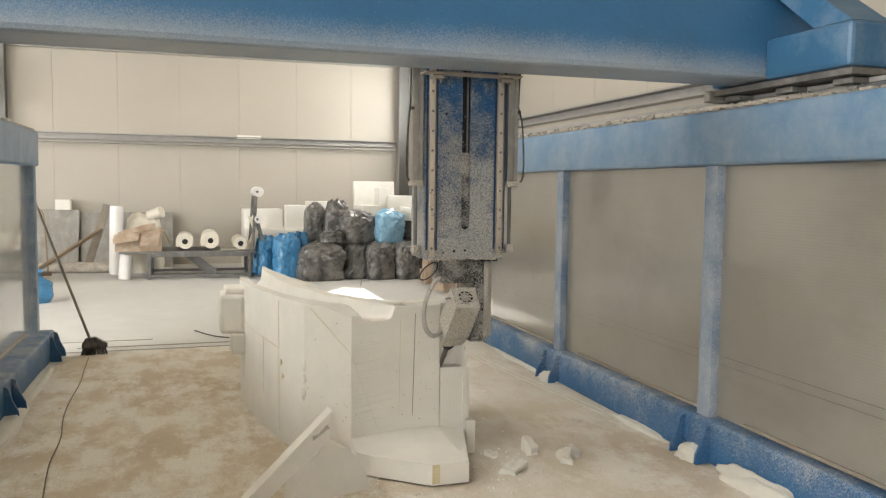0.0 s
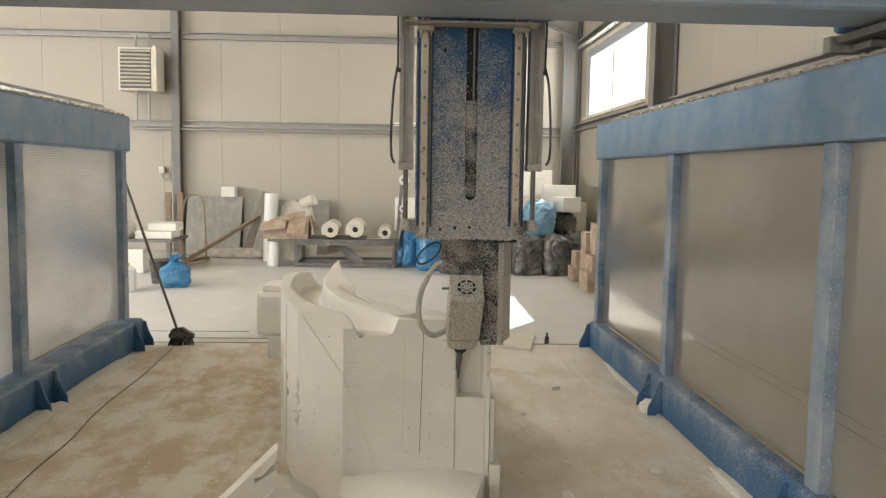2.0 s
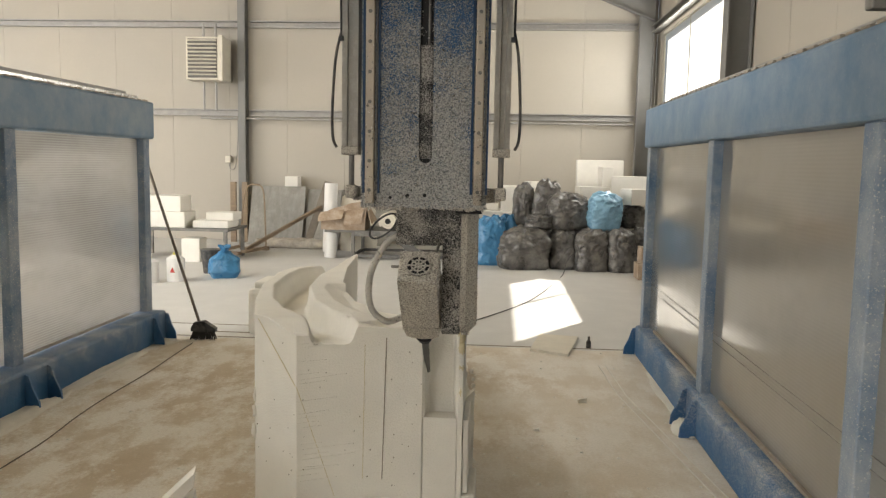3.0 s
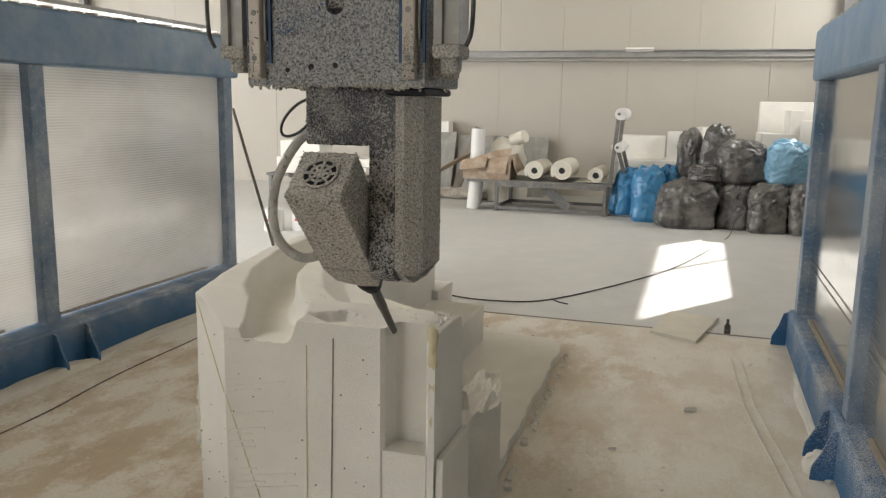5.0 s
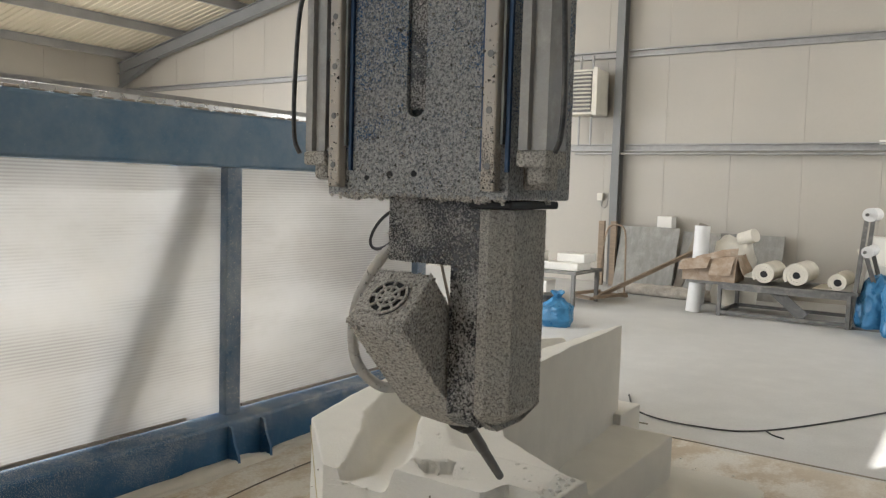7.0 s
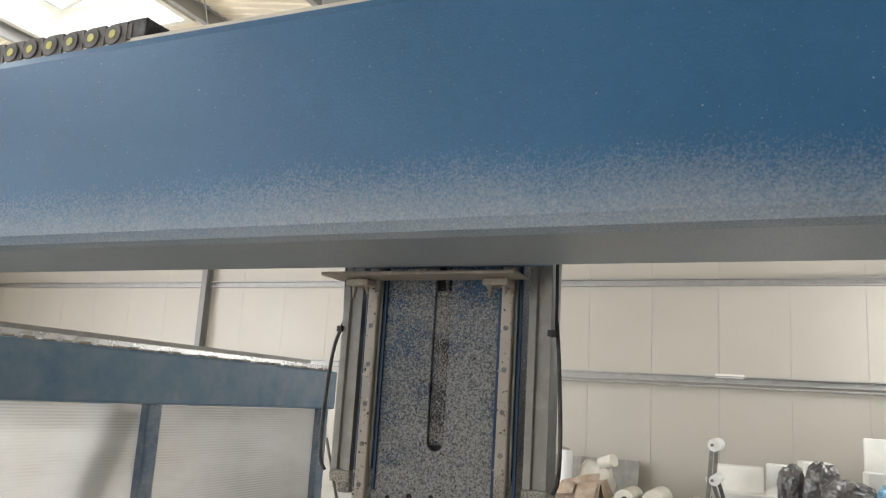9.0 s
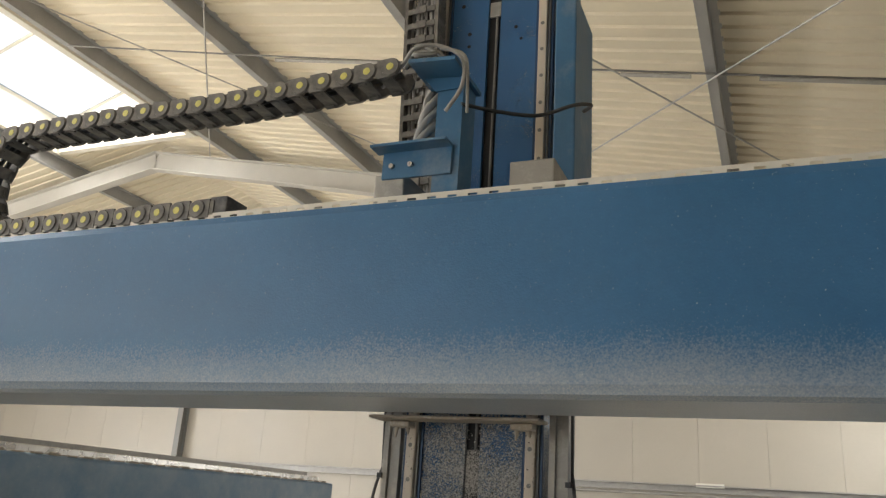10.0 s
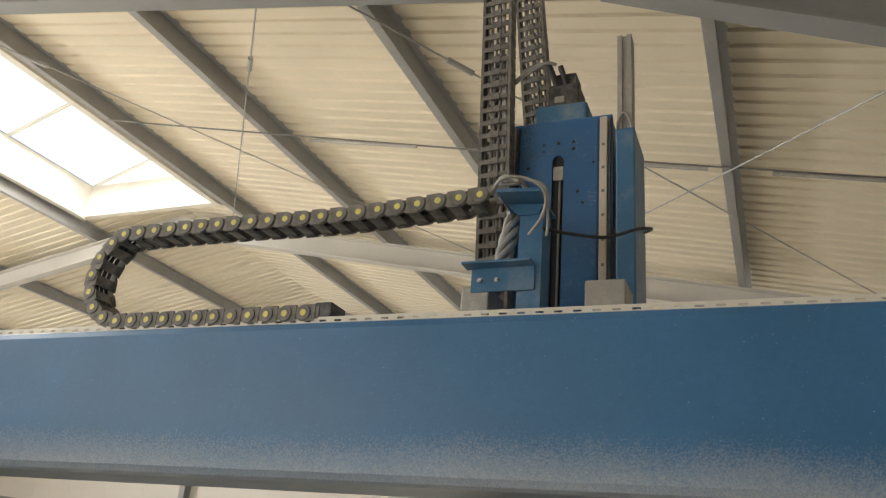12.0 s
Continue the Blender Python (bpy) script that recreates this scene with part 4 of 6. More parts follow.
def build_head():
    """The milling column; z = 0 is the lower edge of its plate."""
    h = thing("milling_head", "blue milling column crusted with foam chips, carrying a tilted spindle", "milling head", (HX, HY, 0))
    L, SX = 2.305, 1.44
    # box column with a long slot in its front
    bm = nb()
    sl = 0.023

    def slot_half(s):
        """One half of the plate, with a round end at each end of the slot."""
        edge = 1.217 if s < 0 else 1.652
        pts = [(edge, 0.0), (SX, 0.0), (SX, 0.155)]
        pts += [(SX + s * sl * math.sin(q), 0.155 + sl - sl * math.cos(q)) for q in (math.pi / 2 * i / 6 for i in range(1, 7))]
        pts += [(SX + s * sl * math.cos(q), 2.145 - sl + sl * math.sin(q)) for q in (math.pi / 2 * i / 6 for i in range(6))]
        pts += [(SX, 2.145), (SX, L), (edge, L)]
        prism(bm, pts, "y", 3.865, 3.885)
    slot_half(-1), slot_half(1)
    part("front_plate", bm, "head_blue", h)
    bm = nb()
    box(bm, 1.22, 1.649, 3.886, 4.13, 0.0, L - 0.01, 0.006)
    part("column_body", bm, "head_blue", h)
    # Black sheet painted in for the shade inside the slot.
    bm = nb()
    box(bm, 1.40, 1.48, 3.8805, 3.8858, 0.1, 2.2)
    part("slot_shade", bm, "slot_black", h)
    bm = nb()
    box(bm, 1.419, 1.461, 3.872, 3.88, 0.17, 0.555, 0.003)
    part("slot_cover", bm, "head_dark", h)
    bm = nb()
    box(bm, 1.419, 1.461, 3.870, 3.88, 2.04, 2.10, 0.003)
    part("screw_bearing", bm, "aluminium", h)
    bm = nb()
    rod(bm, (1.448, 3.874, 0.555), (1.448, 3.874, 2.04), 0.005, seg=10)
    part("ball_screw", bm, "dark_steel", h)
    for x in (1.25, 1.622):
        bm = nb()
        box(bm, x - 0.015, x + 0.015, 3.84, 3.8645, 0.015, L - 0.02, 0.004)
        part("linear_rail", bm, "rail_crusted", h)
        bm = nb()
        z = 0.06
        while z < L - 0.05:
            rod(bm, (x, 3.8415, z), (x, 3.8390, z), 0.0065, seg=12)
            z += 0.1
        part("rail_bolts", bm, "dark_steel", h)["kind"] = "stuff"
        bm = nb()
        box(bm, x + 0.019, x + 0.024, 3.850, 3.8645, 0.1, L - 0.02)
        part("chrome_strip", bm, "dark_steel", h)
        bm = nb()
        box(bm, x + 0.026, x + 0.033, 3.857, 3.8645, 0.05, L - 0.02)
        box(bm, x - 0.027, x - 0.019, 3.857, 3.8645, 0.05, L - 0.02)
        part("seal_strip", bm, "deep_blue", h)
    bm = nb()
    for k, (x, z) in enumerate(((1.30, 0.035), (1.36, 0.042), (1.42, 0.045), (1.36, 2.2), (1.42, 2.2), (1.48, 2.2), (1.36, 2.17), (1.48, 2.17), (1.33, 1.93), (1.52, 1.93),
                 (1.33, 1.98), (1.50, 1.98), (1.56, 2.1), (1.30, 2.1), (1.33, 1.0), (1.52, 1.2), (1.31, 0.75))):
        rod(bm, (x + 0.02, 3.866, z), (x + 0.02, 3.8635, z), 0.0055 + 0.002 * ((k * 5) % 3) / 2, seg=10)
    part("bolt_holes", bm, "slot_black", h)["kind"] = "stuff"
    # ragged crust of chips along the lower edge
    bm = nb()
    rnd = random.Random(4)
    for k in range(260):
        x = 1.22 + rnd.random() * 0.428
        y = 3.867 if rnd.random() < 0.5 else 3.87 + rnd.random() * 0.25
        s = 0.001 + 0.0026 * rnd.random() ** 2
        bar(bm, (x, y, s * 1.5), (x + rnd.uniform(-2, 2) * s, y + rnd.uniform(-1, 1) * s, -s * (1.0 + 2.2 * rnd.random())), s * 2, s * 1.6)
    part("chip_crust", bm, "head_grey", h)["kind"] = "stuff"
    # foam chips stuck to the faces of the column and the fork
    bm = nb()
    for o, u, v, up_, count in (((1.268, 3.8645, 0.0), (0.336, 0, 0), (0, 0, 0.75), (0, -1, 0), 1500), ((1.336, 3.919, -0.134), (0.165, 0, 0), (0, 0, 0.13), (0, -1, 0), 260),
                                ((1.504, 3.909, -0.43), (0.06, 0, 0), (0, 0, 0.41), (0, -1, 0), 300), ((1.2345, 3.8395, 0.02), (0.031, 0, 0), (0, 0, 0.6), (0, -1, 0), 110), ((1.6065, 3.8395, 0.02), (0.031, 0, 0), (0, 0, 0.6), (0, -1, 0), 110)):
        scatter_chips(bm, rnd, Vector(o), Vector(u), Vector(v), Vector(up_), count)
    part("chip_coat", bm, "chip_mix", h)["kind"] = "stuff"
    bm = nb()
    for o, u, up_, count in (((1.568, 3.909, -0.42), (0.02, 0, 0), (0, -1, 0), 60), ((1.589, 3.911, -0.42), (0.034, 0.033, 0), (0.7, -0.7, 0), 170), ((1.6245, 3.945, -0.42), (0, 0.13, 0), (1, 0, 0), 240)):
        scatter_chips(bm, rnd, Vector(o), Vector(u), Vector((0, 0, 0.40)), Vector(up_), count)
    part("chip_coat", bm, "chip_pale", h)["kind"] = "stuff"
    # rod ends of the cylinders
    for x in (1.178, 1.70):
        bm = nb()
        rod(bm, (x, 3.90, 0.07), (x, 3.90, 0.46), 0.010, seg=12)
        part("piston_rod", bm, "dark_steel", h)
        bm = nb()
        box(bm, x - 0.020, x + 0.020, 3.88, 3.925, 0.03, 0.075, 0.008)
        part("rod_clevis", bm, "head_grey", h)
        bm = nb()
        xa, xb = (1.649, x) if x > 1.42 else (x, 1.22)
        box(bm, xa, xb, 3.926, 3.97, 0.02, 0.07, 0.004)
        part("rod_bracket", bm, "head_grey", h)
    # servo motor on top
    bm = nb()
    box(bm, 1.335, 1.55, 3.87, 4.08, L - 0.012, L + 0.085, 0.012)
    part("motor_mount", bm, "plain_blue", h)
    mo = nb()
    box(mo, 1.378, 1.508, 3.90, 4.03, L + 0.086, L + 0.20, 0.008)
    box(mo, 1.393, 1.493, 3.915, 4.015, L + 0.20, L + 0.26, 0.006)
    motor = part("servo_motor", mo, "black_plastic", h)
    bm = nb()
    rod(bm, (1.413, 3.91, L + 0.20), (1.385, 3.88, L + 0.285), 0.013, seg=10)
    rod(bm, (1.453, 3.91, L + 0.20), (1.433, 3.88, L + 0.275), 0.012, seg=10)
    part("connector", bm, "cable_black", motor)
    bm = nb()
    box(bm, 1.408, 1.448, 3.898, 3.8995, L + 0.11, L + 0.14)
    part("rating_plate", bm, "aluminium", motor)
    bm = nb()
    for dx in (0.0, 0.03):
        tube(bm, [(1.385 + dx, 3.88, L + 0.285), (1.33 + dx, 3.86, L + 0.28), (1.21, 3.87, L + 0.18), (1.16, 3.9, L + 0.02), (1.15, 3.95, L - 0.1)], 0.008, 6)
    part("motor_cable", bm, "cable_grey", h)
    # the spindle's fork
    bm = nb()
    box(bm, 1.335, 1.5025, 3.92, 4.10, -0.135, -0.001, 0.006)
    box(bm, 1.5025, 1.56, 3.92, 4.10, -0.019, -0.001)
    part("fork_head", bm, "head_dark", h)
    bm = nb()
    box(bm, 1.545, 1.64, 3.90, 4.10, -0.018, -0.002, 0.005)
    part("fork_gasket", bm, "slot_black", h)
    bm = nb()
    prism(bm, [(3.91, -0.02), (4.10, -0.02), (4.10, -0.42), (4.06, -0.455), (3.935, -0.455), (3.91, -0.435)], "x", 1.503, 1.566)
    part("fork_arm", bm, "head_dark", h)
    bm = nb()
    pts = [(1.567, 3.91), (1.588, 3.91), (1.624, 3.945), (1.624, 4.075), (1.567, 4.075)]
    prism(bm, pts, "z", -0.457, -0.02)
    low = [v for v in bm.verts if v.co.z < -0.45]
    es = [e for e in bm.edges if all(v in low for v in e.verts)]
    bmesh.ops.bevel(bm, geom=es, offset=0.035, segments=1, affect="EDGES")
    part("fork_cover", bm, "head_cover", h)
    # the spindle: tilted box with fan, tapered nose, collet and cutter
    a = Vector((1.428, 3.81, -0.195))
    d = Vector((0.0, 0.304, -0.323)).normalized()
    side = Vector((1, 0, 0))
    up = side.cross(d)

    def tilt(bm, name, mat, parent, label="", smooth=False):
        m = Matrix((side, up, d)).transposed().to_4x4()
        m.translation = a
        bmesh.ops.transform(bm, matrix=m, verts=bm.verts)
        return part(name, bm, mat, parent, label, smooth)
    bm = nb()
    w = 0.068
    box(bm, -w, w, -w, w, 0.0, 0.27, 0.004)
    spindle = tilt(bm, "spindle", "head_grey", h, "spindle box coated in grey foam dust")
    bm = nb()
    sec = [(0.271, w, w), (0.345, 0.060, 0.052), (0.385, 0.040, 0.034)]
    rings = [[bm.verts.new((sx * p, sy * q, z)) for sx, sy in ((-1, -1), (0.0, -1.1), (1, -1), (1.1, 0), (1, 1), (0, 1.1), (-1, 1), (-1.1, 0))] for z, p, q in sec]
    for r0, r1 in zip(rings, rings[1:]):
        for i in range(8):
            bm.faces.new((r0[i], r0[(i + 1) % 8], r1[(i + 1) % 8], r1[i]))
    bm.faces.new(rings[0][::-1]), bm.faces.new(rings[-1])
    tilt(bm, "nose", "head_grey", h)
    bm = nb()
    rod(bm, (0, 0, 0.386), (0, 0, 0.405), 0.032, 0.037, 16)
    rod(bm, (0, 0, 0.405), (0, 0, 0.44), 0.037, 0.024, 16)
    tilt(bm, "collet", "slot_black", h, "black collet nut")
    bm = nb()
    rod(bm, (0, 0, 0.43), (0, 0, 0.535), 0.0135, seg=12)
    rod(bm, (0, 0, 0.535), (0, 0, 0.545), 0.0135, 0.012, 12)
    rod(bm, (0, 0, 0.545), (0, 0, 0.665), 0.012, 0.010, 12)
    tilt(bm, "cutter", "dark_steel", h, "long grey milling cutter")
    bm = nb()
    for o, u, v, up_, count in (((-w, -w - 0.0005, 0.0), (2 * w, 0, 0), (0, 0, 0.27), (0, -1, 0), 420), ((-w, w + 0.0005, 0.0), (2 * w, 0, 0), (0, 0, 0.27), (0, 1, 0), 420),
                                ((w + 0.0005, -w, 0.0), (0, 2 * w, 0), (0, 0, 0.27), (1, 0, 0), 300), ((-w, -w, -0.0005), (2 * w, 0, 0), (0, 2 * w, 0), (0, 0, -1), 220)):
        scatter_chips(bm, rnd, Vector(o), Vector(u), Vector(v), Vector(up_), count, (0, 0.050))
    tilt(bm, "chip_coat", "chip_pale", spindle)["kind"] = "stuff"
    # fan grille in the end face
    bm = nb()
    rod(bm, (0, 0, 0.02), (0, 0, -0.0015), 0.043, seg=24)
    tilt(bm, "fan_well", "slot_black", spindle)
    bm = nb()
    for r in (0.041, 0.024):
        n = 24
        for i in range(n):
            p, q = (2 * math.pi * i / n, 2 * math.pi * (i + 1) / n)
            bar(bm, (r * math.cos(p), r * math.sin(p), -0.004), (r * math.cos(q), r * math.sin(q), -0.004), 0.005, 0.004)
    for i in range(8):
        t = 2 * math.pi * i / 8
        bar(bm, (0.012 * math.cos(t), 0.012 * math.sin(t), -0.004), (0.041 * math.cos(t), 0.041 * math.sin(t), -0.004), 0.005, 0.004)
    rod(bm, (0, 0, -0.001), (0, 0, -0.006), 0.013, seg=12)
    tilt(bm, "fan_grille", "head_cover", spindle)
    bm = nb()
    rod(bm, (-w - 0.03, 0.02, 0.03), (-w, 0.02, 0.03), 0.005, seg=8)
    tilt(bm, "grease_nipple", "dark_steel", spindle)
    # hose and wires
    bm = nb()
    tube(bm, [(1.36, 3.96, -0.10), (1.30, 3.95, -0.13), (1.245, 3.93, -0.24), (1.245, 3.93, -0.36), (1.30, 3.96, -0.42), (1.37, 4.0, -0.40)], 0.012, 10)
    part("coolant_hose", bm, "hose", h)
    bm = nb()
    ring = [(1.335 - 0.055 + 0.05 * math.cos(t), 3.99, -0.075 + 0.035 * math.sin(t) + 0.03 * math.cos(t)) for t in (2 * math.pi * i / 12 for i in range(13))]
    tube(bm, ring, 0.0038, 6, 3)
    part("wire_loop", bm, "cable_black", h)
    bm = nb()
    tube(bm, [(1.48, 4.08, -0.13), (1.47, 4.06, -0.2), (1.49, 4.05, -0.27), (1.5, 4.05, -0.32)], 0.006, 6)
    part("pigtail", bm, "cable_grey", h)
    return h


CYLINDERS = build_cylinders()
HEAD = build_head()


# ---------------------------------------------------------------- the foam block on the floor
LEFT = [(4.20, 0.905), (4.39, 0.675), (4.75, 0.57), (5.2, 0.47), (5.75, 0.405), (6.3, 0.43), (6.95, 0.56)]
RIGHT = [(4.20, 1.575), (4.49, 1.575), (4.55, 1.46), (4.72, 1.18), (5.0, 1.0), (5.4, 0.86), (6.1, 0.75), (6.95, 0.665)]
GROOVE = [(4.10, 1.06), (4.25, 1.045), (4.40, 0.99), (4.55, 0.89), (4.8, 0.77), (5.2, 0.655), (5.7, 0.60), (6.3, 0.60), (6.95, 0.62)]
INNER = [(4.2, 1.30), (4.42, 1.13), (4.6, 0.99), (4.8, 0.88), (5.15, 0.76), (5.7, 0.69), (6.95, 0.66)]


def foam_top(x, y):
    z = 0.872 - 0.03 * max(0.0, min(1.0, (y - 5.2) / 1.4))
    # the outer rear corner runs down
    z -= 0.07 * max(0.0, min(1.0, (y - 6.0) / 0.9)) * max(0.0, min(1.0, (0.64 - x) / 0.08))
    g = lerp_table(GROOVE, y)
    w = 0.095 + 0.03 * max(0.0, min(1.0, (y - 4.3) / 0.25))
    if x > g:
        w = 0.10 - 0.035 * max(0.0, min(1.0, (y - 4.3) / 0.4)) - 0.03 * max(0.0, min(1.0, (y - 6.2) / 0.4))
    d = abs(x - g) / w
    if d < 1:
        z -= (0.075 + 0.05 * max(0.0, min(1.0, (y - 4.25) / 0.4))) * (1 - d ** 8) ** 1.3
    # dished inner side of the rim
    c = lerp_table(INNER, y)
    if x > c + 0.05 and 4.45 < y < 5.3:
        z -= 0.04 * min(1.0, (x - c - 0.05) / 0.1)
    z -= 0.045 * max(0.0, min(1.0, (1.0 - x) / 0.05)) * max(0.0, min(1.0, (4.34 - y) / 0.12))
    # a shallow slanting pocket
    u, v = (x - 1.245) * 0.59 + (y - 4.28) * 0.81, (x - 1.245) * 0.47 - (y - 4.28) * 0.88
    if abs(u) < 0.047 and abs(v) < 0.058:
        z -= 0.032
    return z + 0.003 * noise.noise((x * 14, y * 14, 0.3))


def foam_body():
    bm = nb()
    ny, nx = 150, 70
    top = []
    for j in range(ny + 1):
        y = 4.20 + 2.75 * (j / ny) ** 1.25
        a, b = lerp_table(LEFT, y), lerp_table(RIGHT, y)
        top.append([(a + (b - a) * i / nx, y) for i in range(nx + 1)])

    def notch(x):
        """How far the cutter has eaten into the front at x."""
        return 4.2 + 0.09 * max(0.0, min(1.0, (x - 1.42) / 0.012, (1.548 - x) / 0.012))
    grid = [[bm.verts.new((x, max(y, notch(x) + 0.0004 * j), foam_top(x, y) - (0.004 * noise.noise((x * 60, y * 60, 4)) + 0.006 if x > 1.52 and y < 4.5 else 0))) for x, y in row] for j, row in enumerate(top)]
    for j in range(ny):
        for i in range(nx):
            bm.faces.new((grid[j][i], grid[j][i + 1], grid[j + 1][i + 1], grid[j + 1][i])).smooth = True
    rim = grid[0] + [r[-1] for r in grid[1:]] + grid[-1][-2::-1] + [r[0] for r in grid[-2:0:-1]]
    prev = rim
    for k in range(1, 9):
        f = k / 8
        ring = [bm.verts.new((v.co.x + 0.002 * noise.noise((v.co.x * 5, v.co.y * 5, f * 7)), v.co.y + 0.002 * noise.noise((v.co.x * 6, v.co.y * 4, f * 9 + 5)), v.co.z * (1 - f))) for v in rim]
        for i in range(len(rim)):
            q = (i + 1) % len(rim)
            bm.faces.new((prev[q], prev[i], ring[i], ring[q]))
        prev = ring
    bmesh.ops.recalc_face_normals(bm, faces=bm.faces)
    return bm


def lump(bm, cx, cy, cz, rx, ry, rz, seed=0.0, rough=0.25, flat=True, nu=14, nv=9):
    """A broken or heaped lump, flattened below."""
    rows = []
    for j in range(nv + 1):
        ph = (math.pi / 2 if flat else math.pi) * j / nv
        row = []
        for i in range(nu):
            th = 2 * math.pi * i / nu
            d = Vector((math.sin(ph) * math.cos(th), math.sin(ph) * math.sin(th), math.cos(ph)))
            k = 1 + rough * noise.noise(d * 1.7 + Vector((seed, seed * 0.7, 3))) + 0.5 * rough * noise.noise(d * 4.3 + Vector((seed, 5, seed)))
            z = d.z * rz * k
            row.append(bm.verts.new((cx + d.x * rx * k, cy + d.y * ry * k, cz + z)))
        rows.append(row)
    for j in range(nv):
        for i in range(nu):
            q = (i + 1) % nu
            bm.faces.new((rows[j][i], rows[j + 1][i], rows[j + 1][q], rows[j][q])).smooth = True
    bmesh.ops.remove_doubles(bm, verts=bm.verts, dist=1e-4)
    return bm


def build_foam():
    f = thing("foam_sculpture", "large white carved polystyrene block being milled on the floor", "foam block", (1.0, 5.2, 0))
    part("carved_body", foam_body(), "foam", f)
    bm = nb()
    ring = [(0.905, 4.198), (0.90, 4.03), (0.96, 3.955), (1.235, 3.73), (1.435, 3.735), (1.565, 4.198)]
    low = [bm.verts.new((x, y, 0.012)) for x, y in ring]
    mid = [bm.verts.new((x, y, 0.122)) for x, y in ring]
    back = [bm.verts.new((x, 4.198, z)) for x, z in ((0.907, 0.145), (1.235, 0.175), (1.40, 0.175), (1.56, 0.15))]
    bm.faces.new(low[::-1])
    for i in range(5):
        bm.faces.new((low[i], low[i + 1], mid[i + 1], mid[i]))
    for fc in ((mid[0], mid[1], back[0]), (mid[1], mid[2], back[0]), (mid[2], mid[3], back[1], back[0]), (mid[3], mid[4], back[2], back[1]), (mid[4], mid[5], back[3], back[2]), (low[0], mid[0], back[0], back[1], back[2], back[3], mid[5], low[5])):
        bm.faces.new(fc)
    bmesh.ops.recalc_face_normals(bm, faces=bm.faces)
    part("foot", bm, "foam", f)
    bm = nb()
    box(bm, 1.2345, 1.275, 3.7285, 3.7325, 0.02, 0.12)
    part("glue_mark", bm, "foam_glue", f)
    bm = nb()
    box(bm, 1.419, 1.551, 4.2012, 4.287, 0.012, 0.512)
    part("front_step", bm, "foam", f)
    bm = nb()
    box(bm, 1.577, 1.60, 4.21, 4.48, 0.2, 0.505, 0.004)
    part("side_strip", bm, "foam", f)
    bm = nb()
    box(bm, 1.577, 1.63, 4.18, 4.5, 0.0, 0.198, 0.004)
    part("side_plinth", bm, "foam", f)
    bm = nb()
    rnd = random.Random(12)
    for k in range(190):
        x, y = rnd.uniform(1.0, 1.56), rnd.uniform(4.30, 4.52)
        if rnd.random() < 0.5:
            x = rnd.uniform(1.38, 1.56)
        sz = 0.0018 + 0.0065 * rnd.random() ** 2
        lump(bm, x, y, foam_top(x, y) - 0.004, sz, sz, sz, k * 1.7, 0.5, nu=6, nv=4)
    part("loose_chips", bm, "foam", f)["kind"] = "stuff"
    for z, r in ((0.80, 0.014), (0.72, 0.010), (0.62, 0.010), (0.86, 0.018)):
        bm = nb()
        lump(bm, 1.566, 4.205, z, r, r * 0.6, r * 2.2, z * 9, 0.5, flat=False, nu=8, nv=6)
        part("glue_lump", bm, "foam_glue", f)
    bm = nb()
    box(bm, 0.665, 1.02, 4.75, 6.86, 0.0, 0.285, 0.006)
    part("middle_block", bm, "foam", f)
    bm = nb()
    box(bm, 0.50, 0.72, 6.86, 7.16, 0.0, 0.345, 0.006)
    part("rear_step", bm, "foam", f)
    bm = nb()
    box(bm, 0.255, 0.43, 5.60, 5.90, 0.50, 0.78, 0.03)
    box(bm, 0.29, 0.43, 5.62, 5.88, 0.775, 0.82, 0.015)
    box(bm, 0.33, 0.43, 5.58, 5.86, 0.36, 0.505, 0.012)
    part("side_wing", bm, "foam", f)
    bm = nb()
    # base slab with a crumbled edge
    rnd = random.Random(9)
    edge = []
    for k in range(30):
        y = 4.6 + 2.35 * k / 29
        edge.append((1.50 + 0.05 * (1 - k / 29) + rnd.uniform(-0.012, 0.012), y))
    prism(bm, [(0.9, 4.6)] + edge + [(1.36, 7.06), (0.9, 7.03)], "z", 0.006, 0.055)
    part("base_slab", bm, "foam", f)
    bm = nb()
    for k in range(60):
        y = 4.7 + 2.2 * rnd.random()
        s = 0.006 + 0.012 * rnd.random()
        lump(bm, 1.53 + 0.05 * (6.9 - y) / 2.3 + rnd.uniform(0, 0.03), y, 0.0, s, s, s, k * 1.3, 0.4, nu=6, nv=4)
    part("crumbs", bm, "foam", f)["kind"] = "stuff"
    # block with a torn top beside the step
    def torn_plan(u, v):
        """A slewed quadrilateral."""
        a, b = Vector((1.46, 4.53)).lerp(Vector((1.605, 4.89)), u), Vector((1.20, 5.02)).lerp(Vector((1.50, 5.30)), u)
        return a.lerp(b, v)
    bm = nb()
    n = 16
    g = [[bm.verts.new((*torn_plan(i / n, j / n), 0.425 + 0.035 * noise.noise((i * 0.35, j * 0.35, 2)) - (0.09 if (i - 5) ** 2 + (j - 6) ** 2 < 14 else 0) + 0.012 * noise.noise((i * 1.3, j * 1.3, 7))))
          for i in range(n + 1)] for j in range(n + 1)]
    for j in range(n):
        for i in range(n):
            bm.faces.new((g[j][i], g[j][i + 1], g[j + 1][i + 1], g[j + 1][i]))
    rim = g[0] + [r[-1] for r in g[1:]] + g[-1][-2::-1] + [r[0] for r in g[-2:0:-1]]
    low = [bm.verts.new((v.co.x, v.co.y, 0.002)) for v in rim]
    for i in range(len(rim)):
        q = (i + 1) % len(rim)
        bm.faces.new((rim[q], rim[i], low[i], low[q]))
    bmesh.ops.recalc_face_normals(bm, faces=bm.faces)
    part("torn_block", bm, "foam_rough", f)
